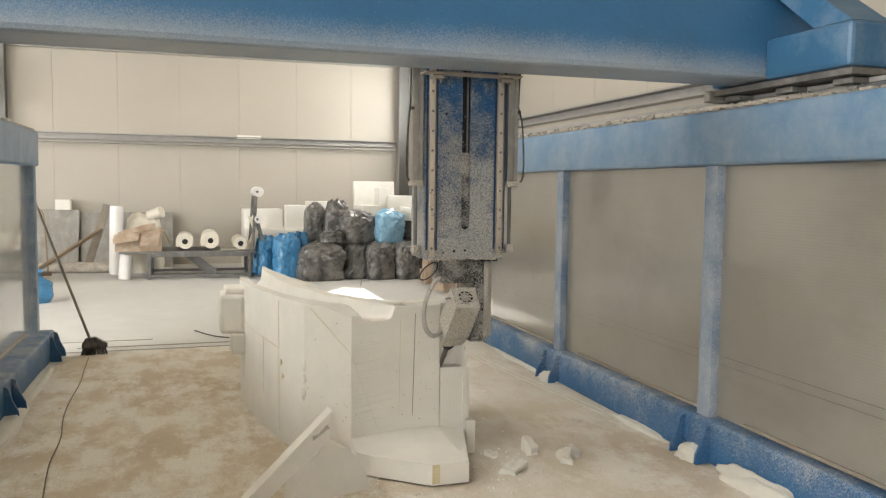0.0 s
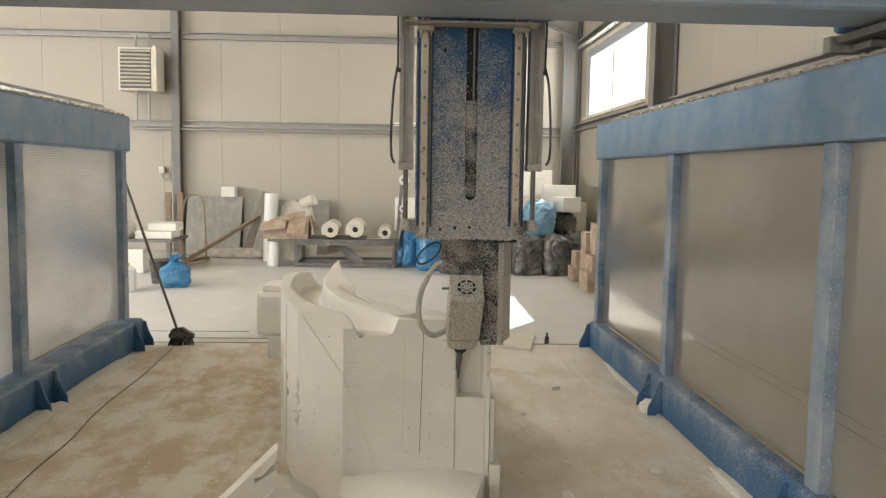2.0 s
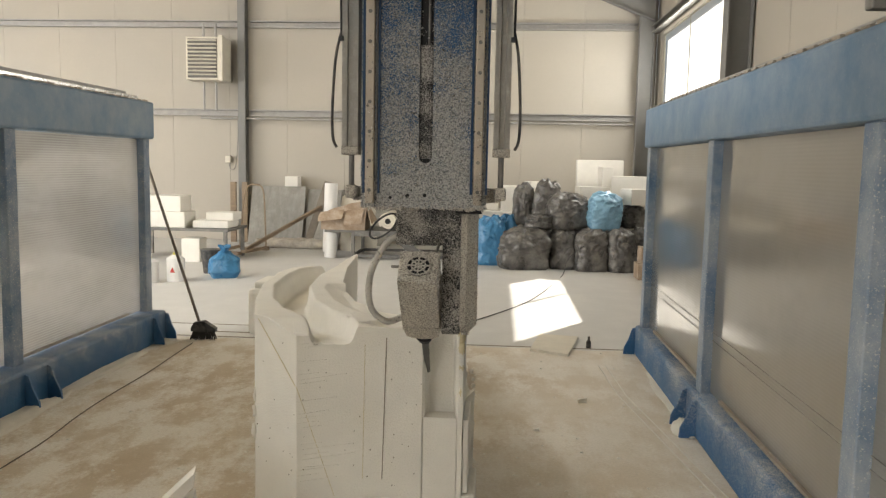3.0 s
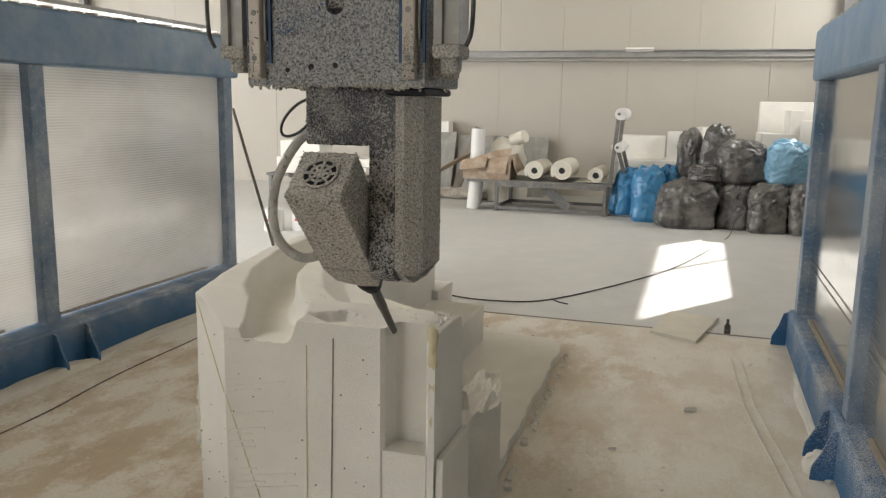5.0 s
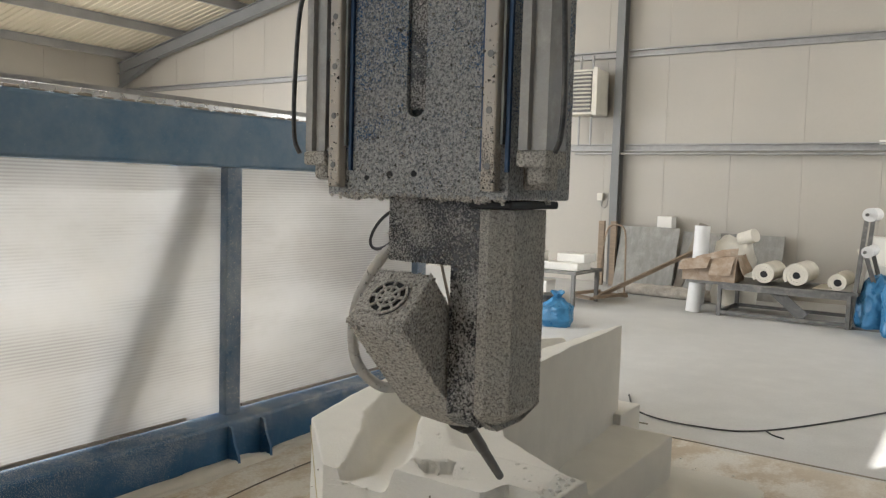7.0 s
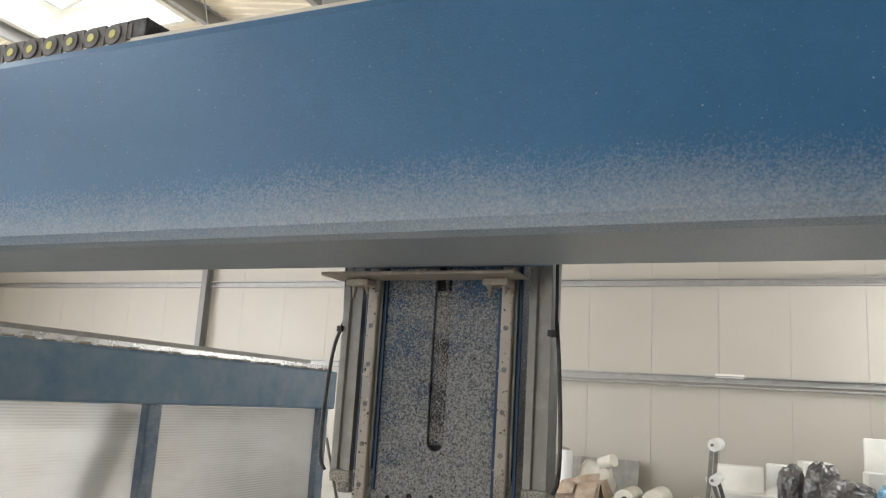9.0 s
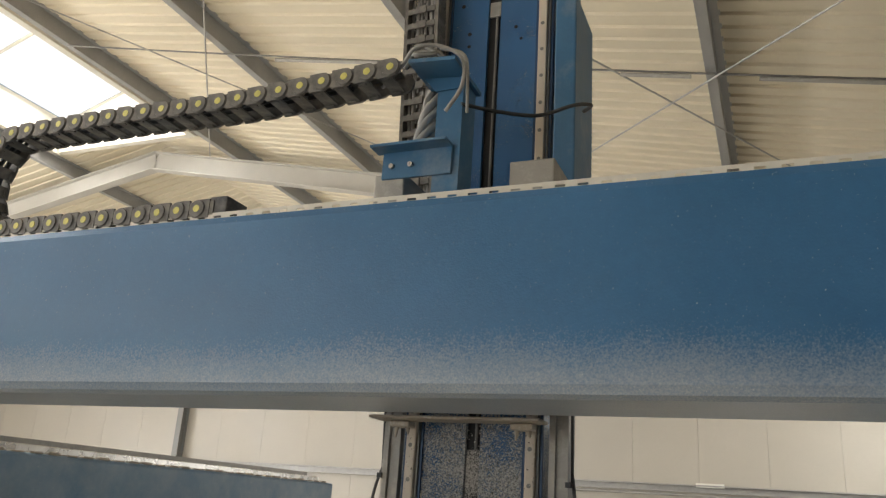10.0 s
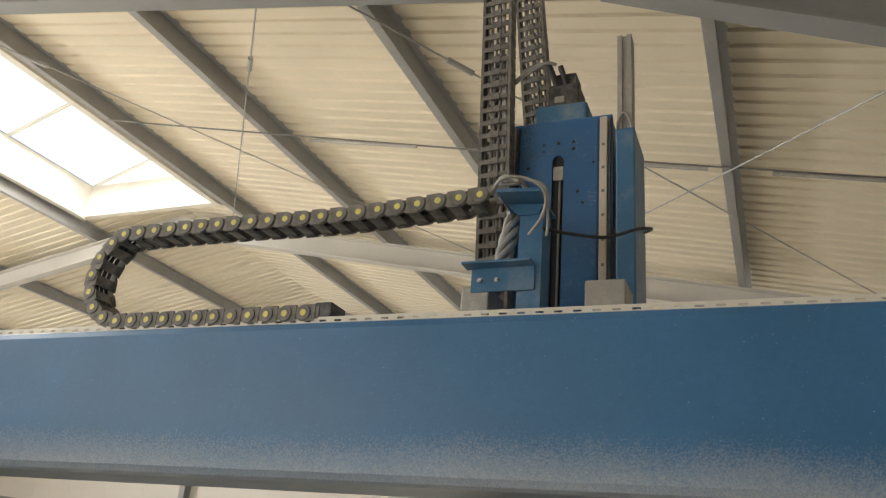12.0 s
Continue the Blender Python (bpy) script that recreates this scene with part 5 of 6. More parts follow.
    # glue seams between the stacked sheets
    for a, b in (((1.268, 4.1985, 0.83), (1.255, 4.1985, 0.25)), ((1.182, 4.1985, 0.80), (1.176, 4.1985, 0.25)), ((0.905, 4.1985, 0.615), (1.06, 4.1985, 0.17))):
        bm = nb()
        bar(bm, a, b, 0.0035 if a[0] > 1.2 else 0.0016, 0.003, up=(0, 1, 0))
        part("seam", bm, "seam" if a[0] > 1.2 else "foam_glue", f)
    bm = nb()
    bar(bm, (0.70, 4.362, 0.86), (0.90, 4.2, 0.62), 0.0018, 0.003, up=(1, 1, 0))
    part("seam", bm, "foam_glue", f)
    # left flank: level and upright seams between glued blocks
    for ya, yb, za, zb in ((4.75, 5.74, 0.56, 0.60), (5.05, 5.05, 0.58, 0.22), (5.62, 5.62, 0.60, 0.2), (4.75, 4.75, 0.85, 0.05)):
        bm = nb()
        n = 8
        for k in range(n):
            p, q = ya + (yb - ya) * k / n, ya + (yb - ya) * (k + 1) / n
            zp, zq = za + (zb - za) * k / n, za + (zb - za) * (k + 1) / n
            bar(bm, (lerp_table(LEFT, p) - 0.001, p, zp), (lerp_table(LEFT, q) - 0.001, q, zq), 0.0025, 0.004, up=(1, 0, 0) if ya == yb else (0, 0, 1))
        part("seam", bm, "foam_glue", f)
    for y, z, r in ((4.72, 0.48, 0.024), (4.70, 0.40, 0.022)):
        bm = nb()
        lump(bm, lerp_table(LEFT, y), y, z, 0.007, r, r * 0.8, y * 3, 0.4, flat=False)
        part("glue_lump", bm, "foam_glue", f)
    for x, y, z, r in ((0.678, 4.40, 0.52, 0.02), (0.676, 4.405, 0.45, 0.024), (0.672, 4.41, 0.36, 0.026)):
        bm = nb()
        lump(bm, x, y, z, r * 0.6, r, r * 1.6, z * 11, 0.5, flat=False, nu=18, nv=12)
        part("foam_bulge", bm, "foam", f)
    # pin holes
    bm = nb()
    rnd = random.Random(21)
    for k in range(45):
        x, z = rnd.uniform(0.92, 1.41), rnd.uniform(0.22, 0.8)
        if rnd.random() < 0.4:
            t = rnd.random()
            p = Vector((0.676 + 0.226 * t, 4.386 - 0.183 * t, z))
            nrm = Vector((-0.63, -0.775, 0))
        else:
            p, nrm = Vector((x, 4.2, z)), Vector((0, -1, 0))
        rod(bm, p - nrm * 0.004, p + nrm * 0.0025, rnd.uniform(0.0012, 0.003), seg=6)
    part("pin_holes", bm, "seam", f)["kind"] = "stuff"
    # scored saw lines on the front
    bm = nb()
    z = 0.79
    while z > 0.2:
        a = rnd.uniform(0.906, 0.93)
        e = a + rnd.uniform(0.06, 0.16) + (0.10 if rnd.random() < 0.35 else 0.0)
        bar(bm, (a, 4.1995, z), (e, 4.1995, z + (e - a) * rnd.uniform(0.12, 0.2)), 0.006, rnd.uniform(0.004, 0.007), up=(0, 0, 1))
        z -= rnd.choice((0.016, 0.022, 0.03, 0.055, 0.07))
    part("saw_scoring", bm, "foam", f)["kind"] = "stuff"
    return f


def build_offcuts():
    bm = nb()
    prism(bm, [(-0.46, -0.465), (0.0, 0.0), (-0.005, -0.05), (-0.06, -0.115), (-0.09, -0.12), (-0.085, -0.145), (-0.005, -0.09), (0.0, -0.15), (-0.055, -0.21), (-0.20, -0.33), (-0.33, -0.465)], "y", -0.03, 0.02)
    bmesh.ops.transform(bm, matrix=pose(0.695, 3.66, 0.468, 12, 0, 14), verts=bm.verts)
    bmesh.ops.translate(bm, vec=(0, 0, 0.01), verts=bm.verts)
    solo("foam_offcut", bm, "foam", "jagged white foam offcut standing on the floor", "foam piece")
    bm = nb()
    pts = [(-0.22, 0.0), (0.20, 0.0), (0.17, 0.10), (0.10, 0.21), (0.0, 0.28), (-0.06, 0.30), (-0.2, 0.12)]
    prism(bm, pts, "y", -0.05, 0.07)
    bmesh.ops.transform(bm, matrix=pose(0.72, 3.80, 0.0, 6, 0, 16), verts=bm.verts)
    solo("foam_offcut", bm, "foam", "rounded white foam offcut leaning on the sculpture", "foam piece")
    rnd = random.Random(3)
    for x, y, s, h in ((1.74, 3.86, 0.11, 0.03), (1.94, 4.10, 0.06, 0.07), (2.08, 3.93, 0.09, 0.04), (2.16, 3.98, 0.05, 0.05), (1.70, 4.1, 0.05, 0.025), (2.27, 6.2, 0.035, 0.025), (1.95, 5.6, 0.02, 0.015), (2.5, 4.6, 0.03, 0.02)):
        bm = nb()
        box(bm, -s * 0.8, s * 0.8, -s * 0.42, s * 0.42, 0.0, h)
        bmesh.ops.subdivide_edges(bm, edges=bm.edges, cuts=3, use_grid_fill=True)
        for v in bm.verts:
            q = v.co * 26 + Vector((x * 9, y * 7, 0))
            v.co += Vector((noise.noise(q), noise.noise(q + Vector((5, 0, 0))), 0.7 * noise.noise(q + Vector((0, 5, 0))))) * s * 0.22
            v.co.z = max(0.0, v.co.z * (1 + 0.35 * v.co.x / s))
        bmesh.ops.transform(bm, matrix=pose(x, y, 0.001, 0, 0, rnd.uniform(0, 180)), verts=bm.verts)
        solo("foam_scrap", bm, "foam_rough", "small broken scrap of white foam on the floor", "foam scrap", group="foam scraps")
    bm = nb()
    for k in range(160):
        a = rnd.uniform(0, 6.28)
        q = rnd.random() ** 0.6
        x, y = 1.35 + 0.62 * q * math.cos(a), 3.95 + 0.42 * q * math.sin(a)
        sz = rnd.uniform(0.003, 0.010)
        lump(bm, x, y, 0.0005, sz, sz, sz * 0.8, k * 1.1, 0.4, nu=6, nv=4)
    solo("foam_crumbs", bm, "foam", "foam crumbs fallen round the sculpture's foot", "foam crumbs", "stuff")
    # powder drifts
    drifts = [(2.81, 3.78, 0.075, 0.11, 0.075), (2.83, 4.35, 0.05, 0.30, 0.03), (2.81, 5.70, 0.075, 0.12, 0.07), (2.82, 3.2, 0.075, 0.32, 0.09), (2.84, 6.4, 0.04, 0.6, 0.02), (-1.06, 5.3, 0.09, 0.7, 0.04), (-1.07, 6.5, 0.07, 0.7, 0.03), (-1.04, 4.2, 0.10, 0.8, 0.045)]
    bm = nb()
    for k, (x, y, a, b, h) in enumerate(drifts):
        lump(bm, x, y, 0.001, a, b, h, k * 2.1, 0.28, nu=40, nv=14)
    solo("foam_powder", bm, "powder", "drifts of white foam powder on the floor", "foam powder", "stuff")
    bm = nb()
    for k in range(240):
        x, y = rnd.uniform(-1.0, 2.8), rnd.uniform(2.4, 7.6)
        s = rnd.uniform(0.003, 0.011)
        lump(bm, x, y, 0.0005, s, s * rnd.uniform(0.6, 1.2), s * 0.7, k * 0.9, 0.4, nu=6, nv=4)
    solo("foam_crumbs", bm, "foam", "scattered white foam crumbs on the floor", "foam crumbs", "stuff")


build_foam()
build_offcuts()


# ---------------------------------------------------------------- things round the machine
def build_broom():
    b = thing("broom", "broom with a long wooden handle leaning on the rail frame", "broom", (-0.75, 7.6, 0))
    bm = nb()
    rod(bm, (-0.80, 7.62, 0.13), (-1.262, 7.70, 1.45), 0.012, seg=12)
    part("handle", bm, "timber_grey", b)
    bm = nb()
    prism(bm, [(-0.87, 0.10), (-0.84, 0.15), (-0.76, 0.16), (-0.66, 0.10), (-0.66, 0.07), (-0.87, 0.07)], "y", 7.59, 7.65)
    part("head", bm, "black_plastic", b)
    bm = nb()
    rnd = random.Random(7)
    for k in range(90):
        x = -0.86 + 0.19 * rnd.random()
        y = 7.595 + 0.05 * rnd.random()
        rod(bm, (x, y, 0.075), (x + rnd.uniform(-0.03, 0.02), y + rnd.uniform(-0.03, 0.02), 0.001), 0.004, 0.003, 5)
    part("bristles", bm, "bristle", b)["kind"] = "stuff"


def build_floor_things():
    bm = nb()
    prism(bm, [(1.99, 7.59), (2.29, 7.44), (2.44, 8.13), (2.10, 8.20)], "z", 0.001, 0.022)
    solo("foam_board", bm, "paper", "thin pale board lying on the floor", "board")
    bt = thing("spray_bottle", "small dark bottle standing on the floor", "bottle", (2.49, 7.78, 0))
    bm = nb()
    rod(bm, (2.49, 7.78, 0.0), (2.49, 7.78, 0.055), 0.021, seg=16)
    rod(bm, (2.49, 7.78, 0.055), (2.49, 7.78, 0.07), 0.021, 0.010, 16)
    part("body", bm, "black_plastic", bt)
    bm = nb()
    rod(bm, (2.49, 7.78, 0.07), (2.49, 7.78, 0.10), 0.010, seg=12)
    part("cap", bm, "heater_dark", bt)
    bm = nb()
    z = 0.008
    tube(bm, [(0.1, 8.6, z), (0.35, 8.17, z), (0.785, 8.08, z), (1.226, 8.33, z), (1.9, 9.57, z), (2.25, 10.6, z), (2.62, 12.2, z + 0.0), (2.75, 12.45, 0.25), (3.3, 12.7, 0.62)], 0.0065, 6)
    solo("power_cable", bm, "black_plastic", "black power cable lying across the floor", "cable")
    bm = nb()
    tube(bm, [(1.2, 8.30, z), (1.26, 8.22, z), (1.34, 8.18, z)], 0.006, 6)
    solo("cable_end", bm, "cable_black", "short end of black cable on the floor", "cable")
    bm = nb()
    tube(bm, [(-0.62, 4.0, 0.006), (-0.68, 4.6, 0.006), (-0.69, 5.08, 0.006), (-0.735, 5.5, 0.006), (-0.755, 5.9, 0.006), (-0.755, 6.5, 0.006), (-0.78, 7.0, 0.006), (-0.80, 7.45, 0.006)], 0.0036, 6)
    solo("floor_wire", bm, "timber_grey", "thin dusty wire running along the rail frame", "wire")
    bm = nb()
    for dx in (0.0, 0.055):
        bar(bm, (2.50 + dx, 7.2, 0.003), (2.53 + dx, 6.4, 0.003), 0.006, 0.004)
        bar(bm, (2.53 + dx, 6.4, 0.003), (2.75 + dx, 4.7, 0.003), 0.006, 0.004)
    solo("chalk_marking", bm, "powder", "pale scribed lines on the floor", "marking")


build_broom()
build_floor_things()


# ---------------------------------------------------------------- the store along the north wall
def bag_mesh(w, d, h, seed, tied=False, nu=80, nv=52):
    """A full, crinkled plastic sack standing on the floor."""
    bm = nb()
    rows = []
    for j in range(nv + 1):
        t = j / nv
        prof = soft_table([(0, 0.90), (0.08, 1.0), (0.66, 0.97), (0.88, 0.84), (1.0, 0.50)], t)
        if tied:
            prof = soft_table([(0, 0.80), (0.2, 1.0), (0.55, 0.92), (0.78, 0.40), (0.84, 0.16), (0.92, 0.30), (1.0, 0.42)], t)
        row = []
        for i in range(nu):
            th = 2 * math.pi * i / nu
            c, s = math.cos(th), math.sin(th)
            sq = 1 / max(abs(c), abs(s)) ** 0.42
            v = Vector((c * 1.5, s * 1.5, t * 2.0 + seed))
            k = prof * sq * (1 + 0.15 * noise.noise(v))
            # sharp creases, more of them towards the gathered top, and sagging folds
            warp = 0.35 * noise.noise(v * 1.9 + Vector((3, 1, 0)))
            crease = 1 - abs(noise.noise(Vector((c * 3.0 + warp, s * 3.0, t * 5.0 + seed * 2 + warp))))
            fine = 1 - abs(noise.noise(Vector((c * 6.5, s * 6.5 + warp, t * 8.0 + seed * 3))))
            k *= 1 + 0.10 * (crease ** 5 - 0.4) * (0.5 + 0.8 * t) + 0.045 * (fine ** 4 - 0.4) * (0.4 + t)
            z = t * h * (1 + 0.12 * noise.noise(Vector((c * 1.3, s * 1.3, seed + 9))) * t) + 0.03 * h * t * (fine ** 4 - 0.4)
            row.append(bm.verts.new((c * k * w / 2, s * k * d / 2, z)))
        rows.append(row)
    for j in range(nv):
        for i in range(nu):
            q = (i + 1) % nu
            bm.faces.new((rows[j][i], rows[j][q], rows[j + 1][q], rows[j + 1][i])).smooth = True
    bm.faces.new(rows[0][::-1])
    top = bm.verts.new((0, 0, h * (1.0 if tied else 1.01)))
    for i in range(nu):
        bm.faces.new((rows[-1][i], rows[-1][(i + 1) % nu], top))
    return bm


def build_bags():
    rows = [  # x, y, z, w, d, h, turn
        (2.12, 12.98, 0, 0.78, 0.60, 0.60, 6), (2.70, 13.1, 0, 0.44, 0.5, 0.62, -12), (3.08, 12.92, 0, 0.50, 0.5, 0.60, 5), (3.50, 12.90, 0, 0.44, 0.5, 0.62, 16), (3.9, 13.2, 0, 0.45, 0.5, 0.62, 0),
        (2.25, 13.75, 0, 0.6, 0.55, 0.66, 40), (2.85, 13.7, 0, 0.6, 0.55, 0.66, 15), (3.45, 13.65, 0, 0.6, 0.55, 0.62, 70),
        (2.12, 13.65, 0.60, 0.36, 0.45, 0.62, 4), (2.42, 13.5, 0.60, 0.42, 0.45, 0.68, -9), (2.74, 13.2, 0.60, 0.62, 0.5, 0.52, 22), (2.35, 13.08, 0.58, 0.50, 0.4, 0.22, 50), (3.75, 13.5, 0.6, 0.4, 0.4, 0.35, 15)]
    for k, (x, y, z, w, d, h, r) in enumerate(rows):
        b = solo("waste_sack", bag_mesh(w, d, h, k * 3.7), "bag_black", "creased black plastic sack full of foam waste, in a heap", "sack", group="black waste sacks")
        b.matrix_basis = pose(x, y, z, (k * 37 % 11 - 5) if z else 0, (k * 53 % 15 - 7) if z else 0, r)
    for k, (x, y, z, w, d, h, r, lab) in enumerate(((1.60, 13.35, 0, 0.46, 0.42, 0.72, 0, "tall blue plastic sack beside the black sacks"), (1.28, 13.80, 0, 0.44, 0.42, 0.66, 20, "blue plastic sack behind the roll stand"),
                                                    (1.9, 13.62, 0, 0.38, 0.4, 0.74, 50, "blue plastic sack among the black sacks"), (3.27, 13.18, 0.60, 0.52, 0.45, 0.52, 10, "pale blue translucent sack on the heap, lit by the sun"))):
        b = solo("waste_sack", bag_mesh(w, d, h, 50 + k * 2.3), "bag_pale" if k == 3 else "bag_blue", lab, "sack", group="blue waste sacks")
        b.matrix_basis = pose(x, y, z + (0.03 if k == 3 else 0), 16 if k == 3 else 0, 0, r)
    b = solo("waste_sack", bag_mesh(0.40, 0.36, 0.42, 80.5, True), "bag_blue", "small tied blue plastic sack on the floor", "sack", group="blue waste sacks")
    b.matrix_basis = pose(-1.83, 11.2, 0, 0, 0, 20)


def build_foam_stack():
    rows = [((3.02, 3.82), (14.75, 14.83), (0.6, 1.64), 4), ((3.35, 3.55), (14.3, 14.5), (1.2, 1.52), 15), ((3.55, 4.1), (14.0, 14.5), (0.95, 1.38), -12), ((3.0, 3.5), (14.2, 14.6), (0.9, 1.20), 8), ((1.75, 2.1), (14.7, 15.1), (0, 1.18), 0),
            ((2.2, 2.6), (14.8, 15.3), (0, 1.25), 10), ((1.0, 1.7), (15.0, 15.5), (0, 1.10), 3), ((3.75, 4.15), (13.7, 14.1), (0.62, 1.1), 20), ((2.75, 4.15), (14.2, 15.6), (0, 0.9), 0), ((1.0, 2.6), (14.6, 15.5), (0, 0.75), 0), ((3.6, 3.95), (13.2, 13.5), (0.96, 1.2), 25)]
    for (x0, x1), (y0, y1), (z0, z1), r in rows:
        bm = nb()
        w, d = (x1 - x0) / 2, (y1 - y0) / 2
        box(bm, -w, w, -d, d, 0, z1 - z0, 0.012)
        o = solo("foam_block", bm, "foam", "white polystyrene block stacked by the wall", "foam block", group="stacked foam blocks")
        o.matrix_basis = pose((x0 + x1) / 2, (y0 + y1) / 2, z0, -6 if z1 > 1.6 else 0, 0, r)


def build_table():
    t = thing("steel_bench", "low steel-framed bench carrying foam rolls and a carton", "bench", (0.2, 13.9, 0))
    bm = nb()
    box(bm, -1.02, 1.1, 13.5, 14.5, 0.42, 0.455, 0.004)
    part("bench_top", bm, "dark_steel", t)
    for x in (-0.57, 1.0):
        for y in (13.53, 14.45):
            bm = nb()
            box(bm, x - 0.025, x + 0.025, y - 0.025, y + 0.025, 0, 0.42, 0.003)
            part("leg", bm, "dark_steel", t)
    for b in ((-0.545, 0.975, 13.51, 13.55, 0.36, 0.419), (-0.545, 0.975, 13.51, 13.55, 0.03, 0.075), (-0.545, 0.975, 14.43, 14.47, 0.03, 0.075), (-0.59, -0.55, 13.556, 14.424, 0.03, 0.075), (0.98, 1.02, 13.556, 14.424, 0.03, 0.075)):
        bm = nb()
        box(bm, *b)
        part("rail", bm, "dark_steel", t)
    bm = nb()
    bar(bm, (0.0, 13.9, 0.40), (0.45, 13.8, 0.05), 0.02, 0.14, up=(1, 0, 1))
    part("stored_board", bm, "dark_steel", t)
    # rolls of packing foam
    for x, y, r, ln in ((-0.02, 13.62, 0.15, 0.75), (0.38, 13.60, 0.165, 0.8), (0.86, 13.6, 0.115, 0.8)):
        ro = thing("foam_roll", "rolled white packing foam with a dark core hole", "foam roll", (x, y, 0.456), group="foam rolls")
        bm = nb()
        z = 0.457 + r
        n, turns = 90, 2.6
        outer, inner = [], []
        for i in range(n + 1):
            a = 2 * math.pi * turns * i / n
            q = 0.05 + (r - 0.05) * i / n
            outer.append((x + q * math.cos(a), z + q * math.sin(a)))
            q = max(0.045, q - (r - 0.05) / turns * 0.93)
            inner.append((x + q * math.cos(a), z + q * math.sin(a)))
        va = [[bm.verts.new((px, yy, pz)) for px, pz in outer] for yy in (y - 0.1, y + ln - 0.1)]
        vb = [[bm.verts.new((px, yy, pz)) for px, pz in inner] for yy in (y - 0.1, y + ln - 0.1)]
        for i in range(n):
            bm.faces.new((va[0][i], va[0][i + 1], va[1][i + 1], va[1][i]))
            bm.faces.new((vb[0][i + 1], vb[0][i], vb[1][i], vb[1][i + 1]))
            bm.faces.new((va[0][i + 1], va[0][i], vb[0][i], vb[0][i + 1]))
            bm.faces.new((va[1][i], va[1][i + 1], vb[1][i + 1], vb[1][i]))
        part("sheet", bm, "paper", ro)
        bm = nb()
        rod(bm, (x, y - 0.094, z), (x, y + ln - 0.12, z), 0.045, seg=16)
        part("core", bm, "slot_black", ro)
    bm = nb()
    prism(bm, [(0.55, 0.457), (1.1, 0.457), (1.16, 0.75), (1.05, 1.0), (1.03, 0.99), (1.12, 0.75), (1.05, 0.58), (0.85, 0.475), (0.55, 0.467)], "y", 13.66, 14.3)
    solo("foam_sheet", bm, "paper", "loose white foam sheet curling up from the bench", "foam sheet")
    c = thing("carton", "open brown cardboard carton on the bench, flaps sagging", "carton", (-0.75, 13.7, 0.456))
    x0, x1, y0, y1, z0, z1 = -1.08, -0.38, 13.5, 14.0, 0.457, 0.80

    def crush(bm, amount):
        bmesh.ops.subdivide_edges(bm, edges=bm.edges, cuts=5, use_grid_fill=True)
        for v in bm.verts:
            lift = max(0.0, (v.co.z - z0) / (z1 - z0))
            q = v.co * 3.3
            sag = 0.10 * max(0.0, (-0.55 - v.co.x) / 0.5) * lift
            v.co += Vector((noise.noise(q), noise.noise(q + Vector((7, 0, 0))), 0.8 * noise.noise(q + Vector((0, 7, 0))))) * amount * lift - Vector((0, 0, sag))
        return bm
    bm = nb()
    for b in ((x0, x1, y0, y0 + 0.008, z0, z1), (x0, x1, y1 - 0.008, y1, z0, z1), (x0, x0 + 0.008, y0 + 0.009, y1 - 0.009, z0, z1), (x1 - 0.008, x1, y0 + 0.009, y1 - 0.009, z0, z1), (x0 + 0.01, x1 - 0.01, y0 + 0.01, y1 - 0.01, z0, z0 + 0.008)):
        box(bm, *b)
    part("carton_body", crush(bm, 0.05), "cardboard", c)
    for a, b, w, up in (((x0 - 0.02, y0 - 0.06, z1 - 0.06), (x0 + 0.34, y0 - 0.05, z1 - 0.05), 0.20, (0, -1, 0.6)), ((x0 + 0.38, y0 - 0.05, z1 - 0.12), (x1 - 0.04, y0 - 0.03, z1 - 0.13), 0.26, (0, -1, 0.15)),
                        ((x1 + 0.05, y0, z1 - 0.12), (x1 + 0.07, y1, z1 - 0.10), 0.24, (1, 0, 0.5)), ((x0 + 0.02, y1 + 0.02, z1 - 0.02), (x1 - 0.1, y1 + 0.03, z1 + 0.01), 0.18, (0, -1, 0.3))):
        bm = nb()
        bar(bm, a, b, w, 0.006, up=up)
        part("flap", crush(bm, 0.06), "cardboard", c)
    # upright rolls and wrapped pieces behind the carton
    for x, y, r, h, z in ((-1.15, 14.45, 0.11, 1.16, 0.0), (-0.95, 13.62, 0.10, 0.40, 0.0)):
        bm = nb()
        rod(bm, (x, y, z), (x + 0.03, y + 0.03, z + h), r, seg=24)
        solo("upright_roll", bm, "plastic_white", "white wrapped roll standing upright", "roll", smooth=False)
    bm = nb()
    lump(bm, -0.72, 14.8, 0.75, 0.30, 0.25, 0.34, 3.3, 0.5, flat=False)
    rod(bm, (-0.62, 14.7, 0.98), (-0.40, 14.6, 1.06), 0.10, seg=16)
    lump(bm, -0.7, 14.8, 0.0, 0.3, 0.25, 0.8, 4.4, 0.3)
    solo("foam_wrap", bm, "paper", "crumpled bundle of white foam wrap", "bundle")


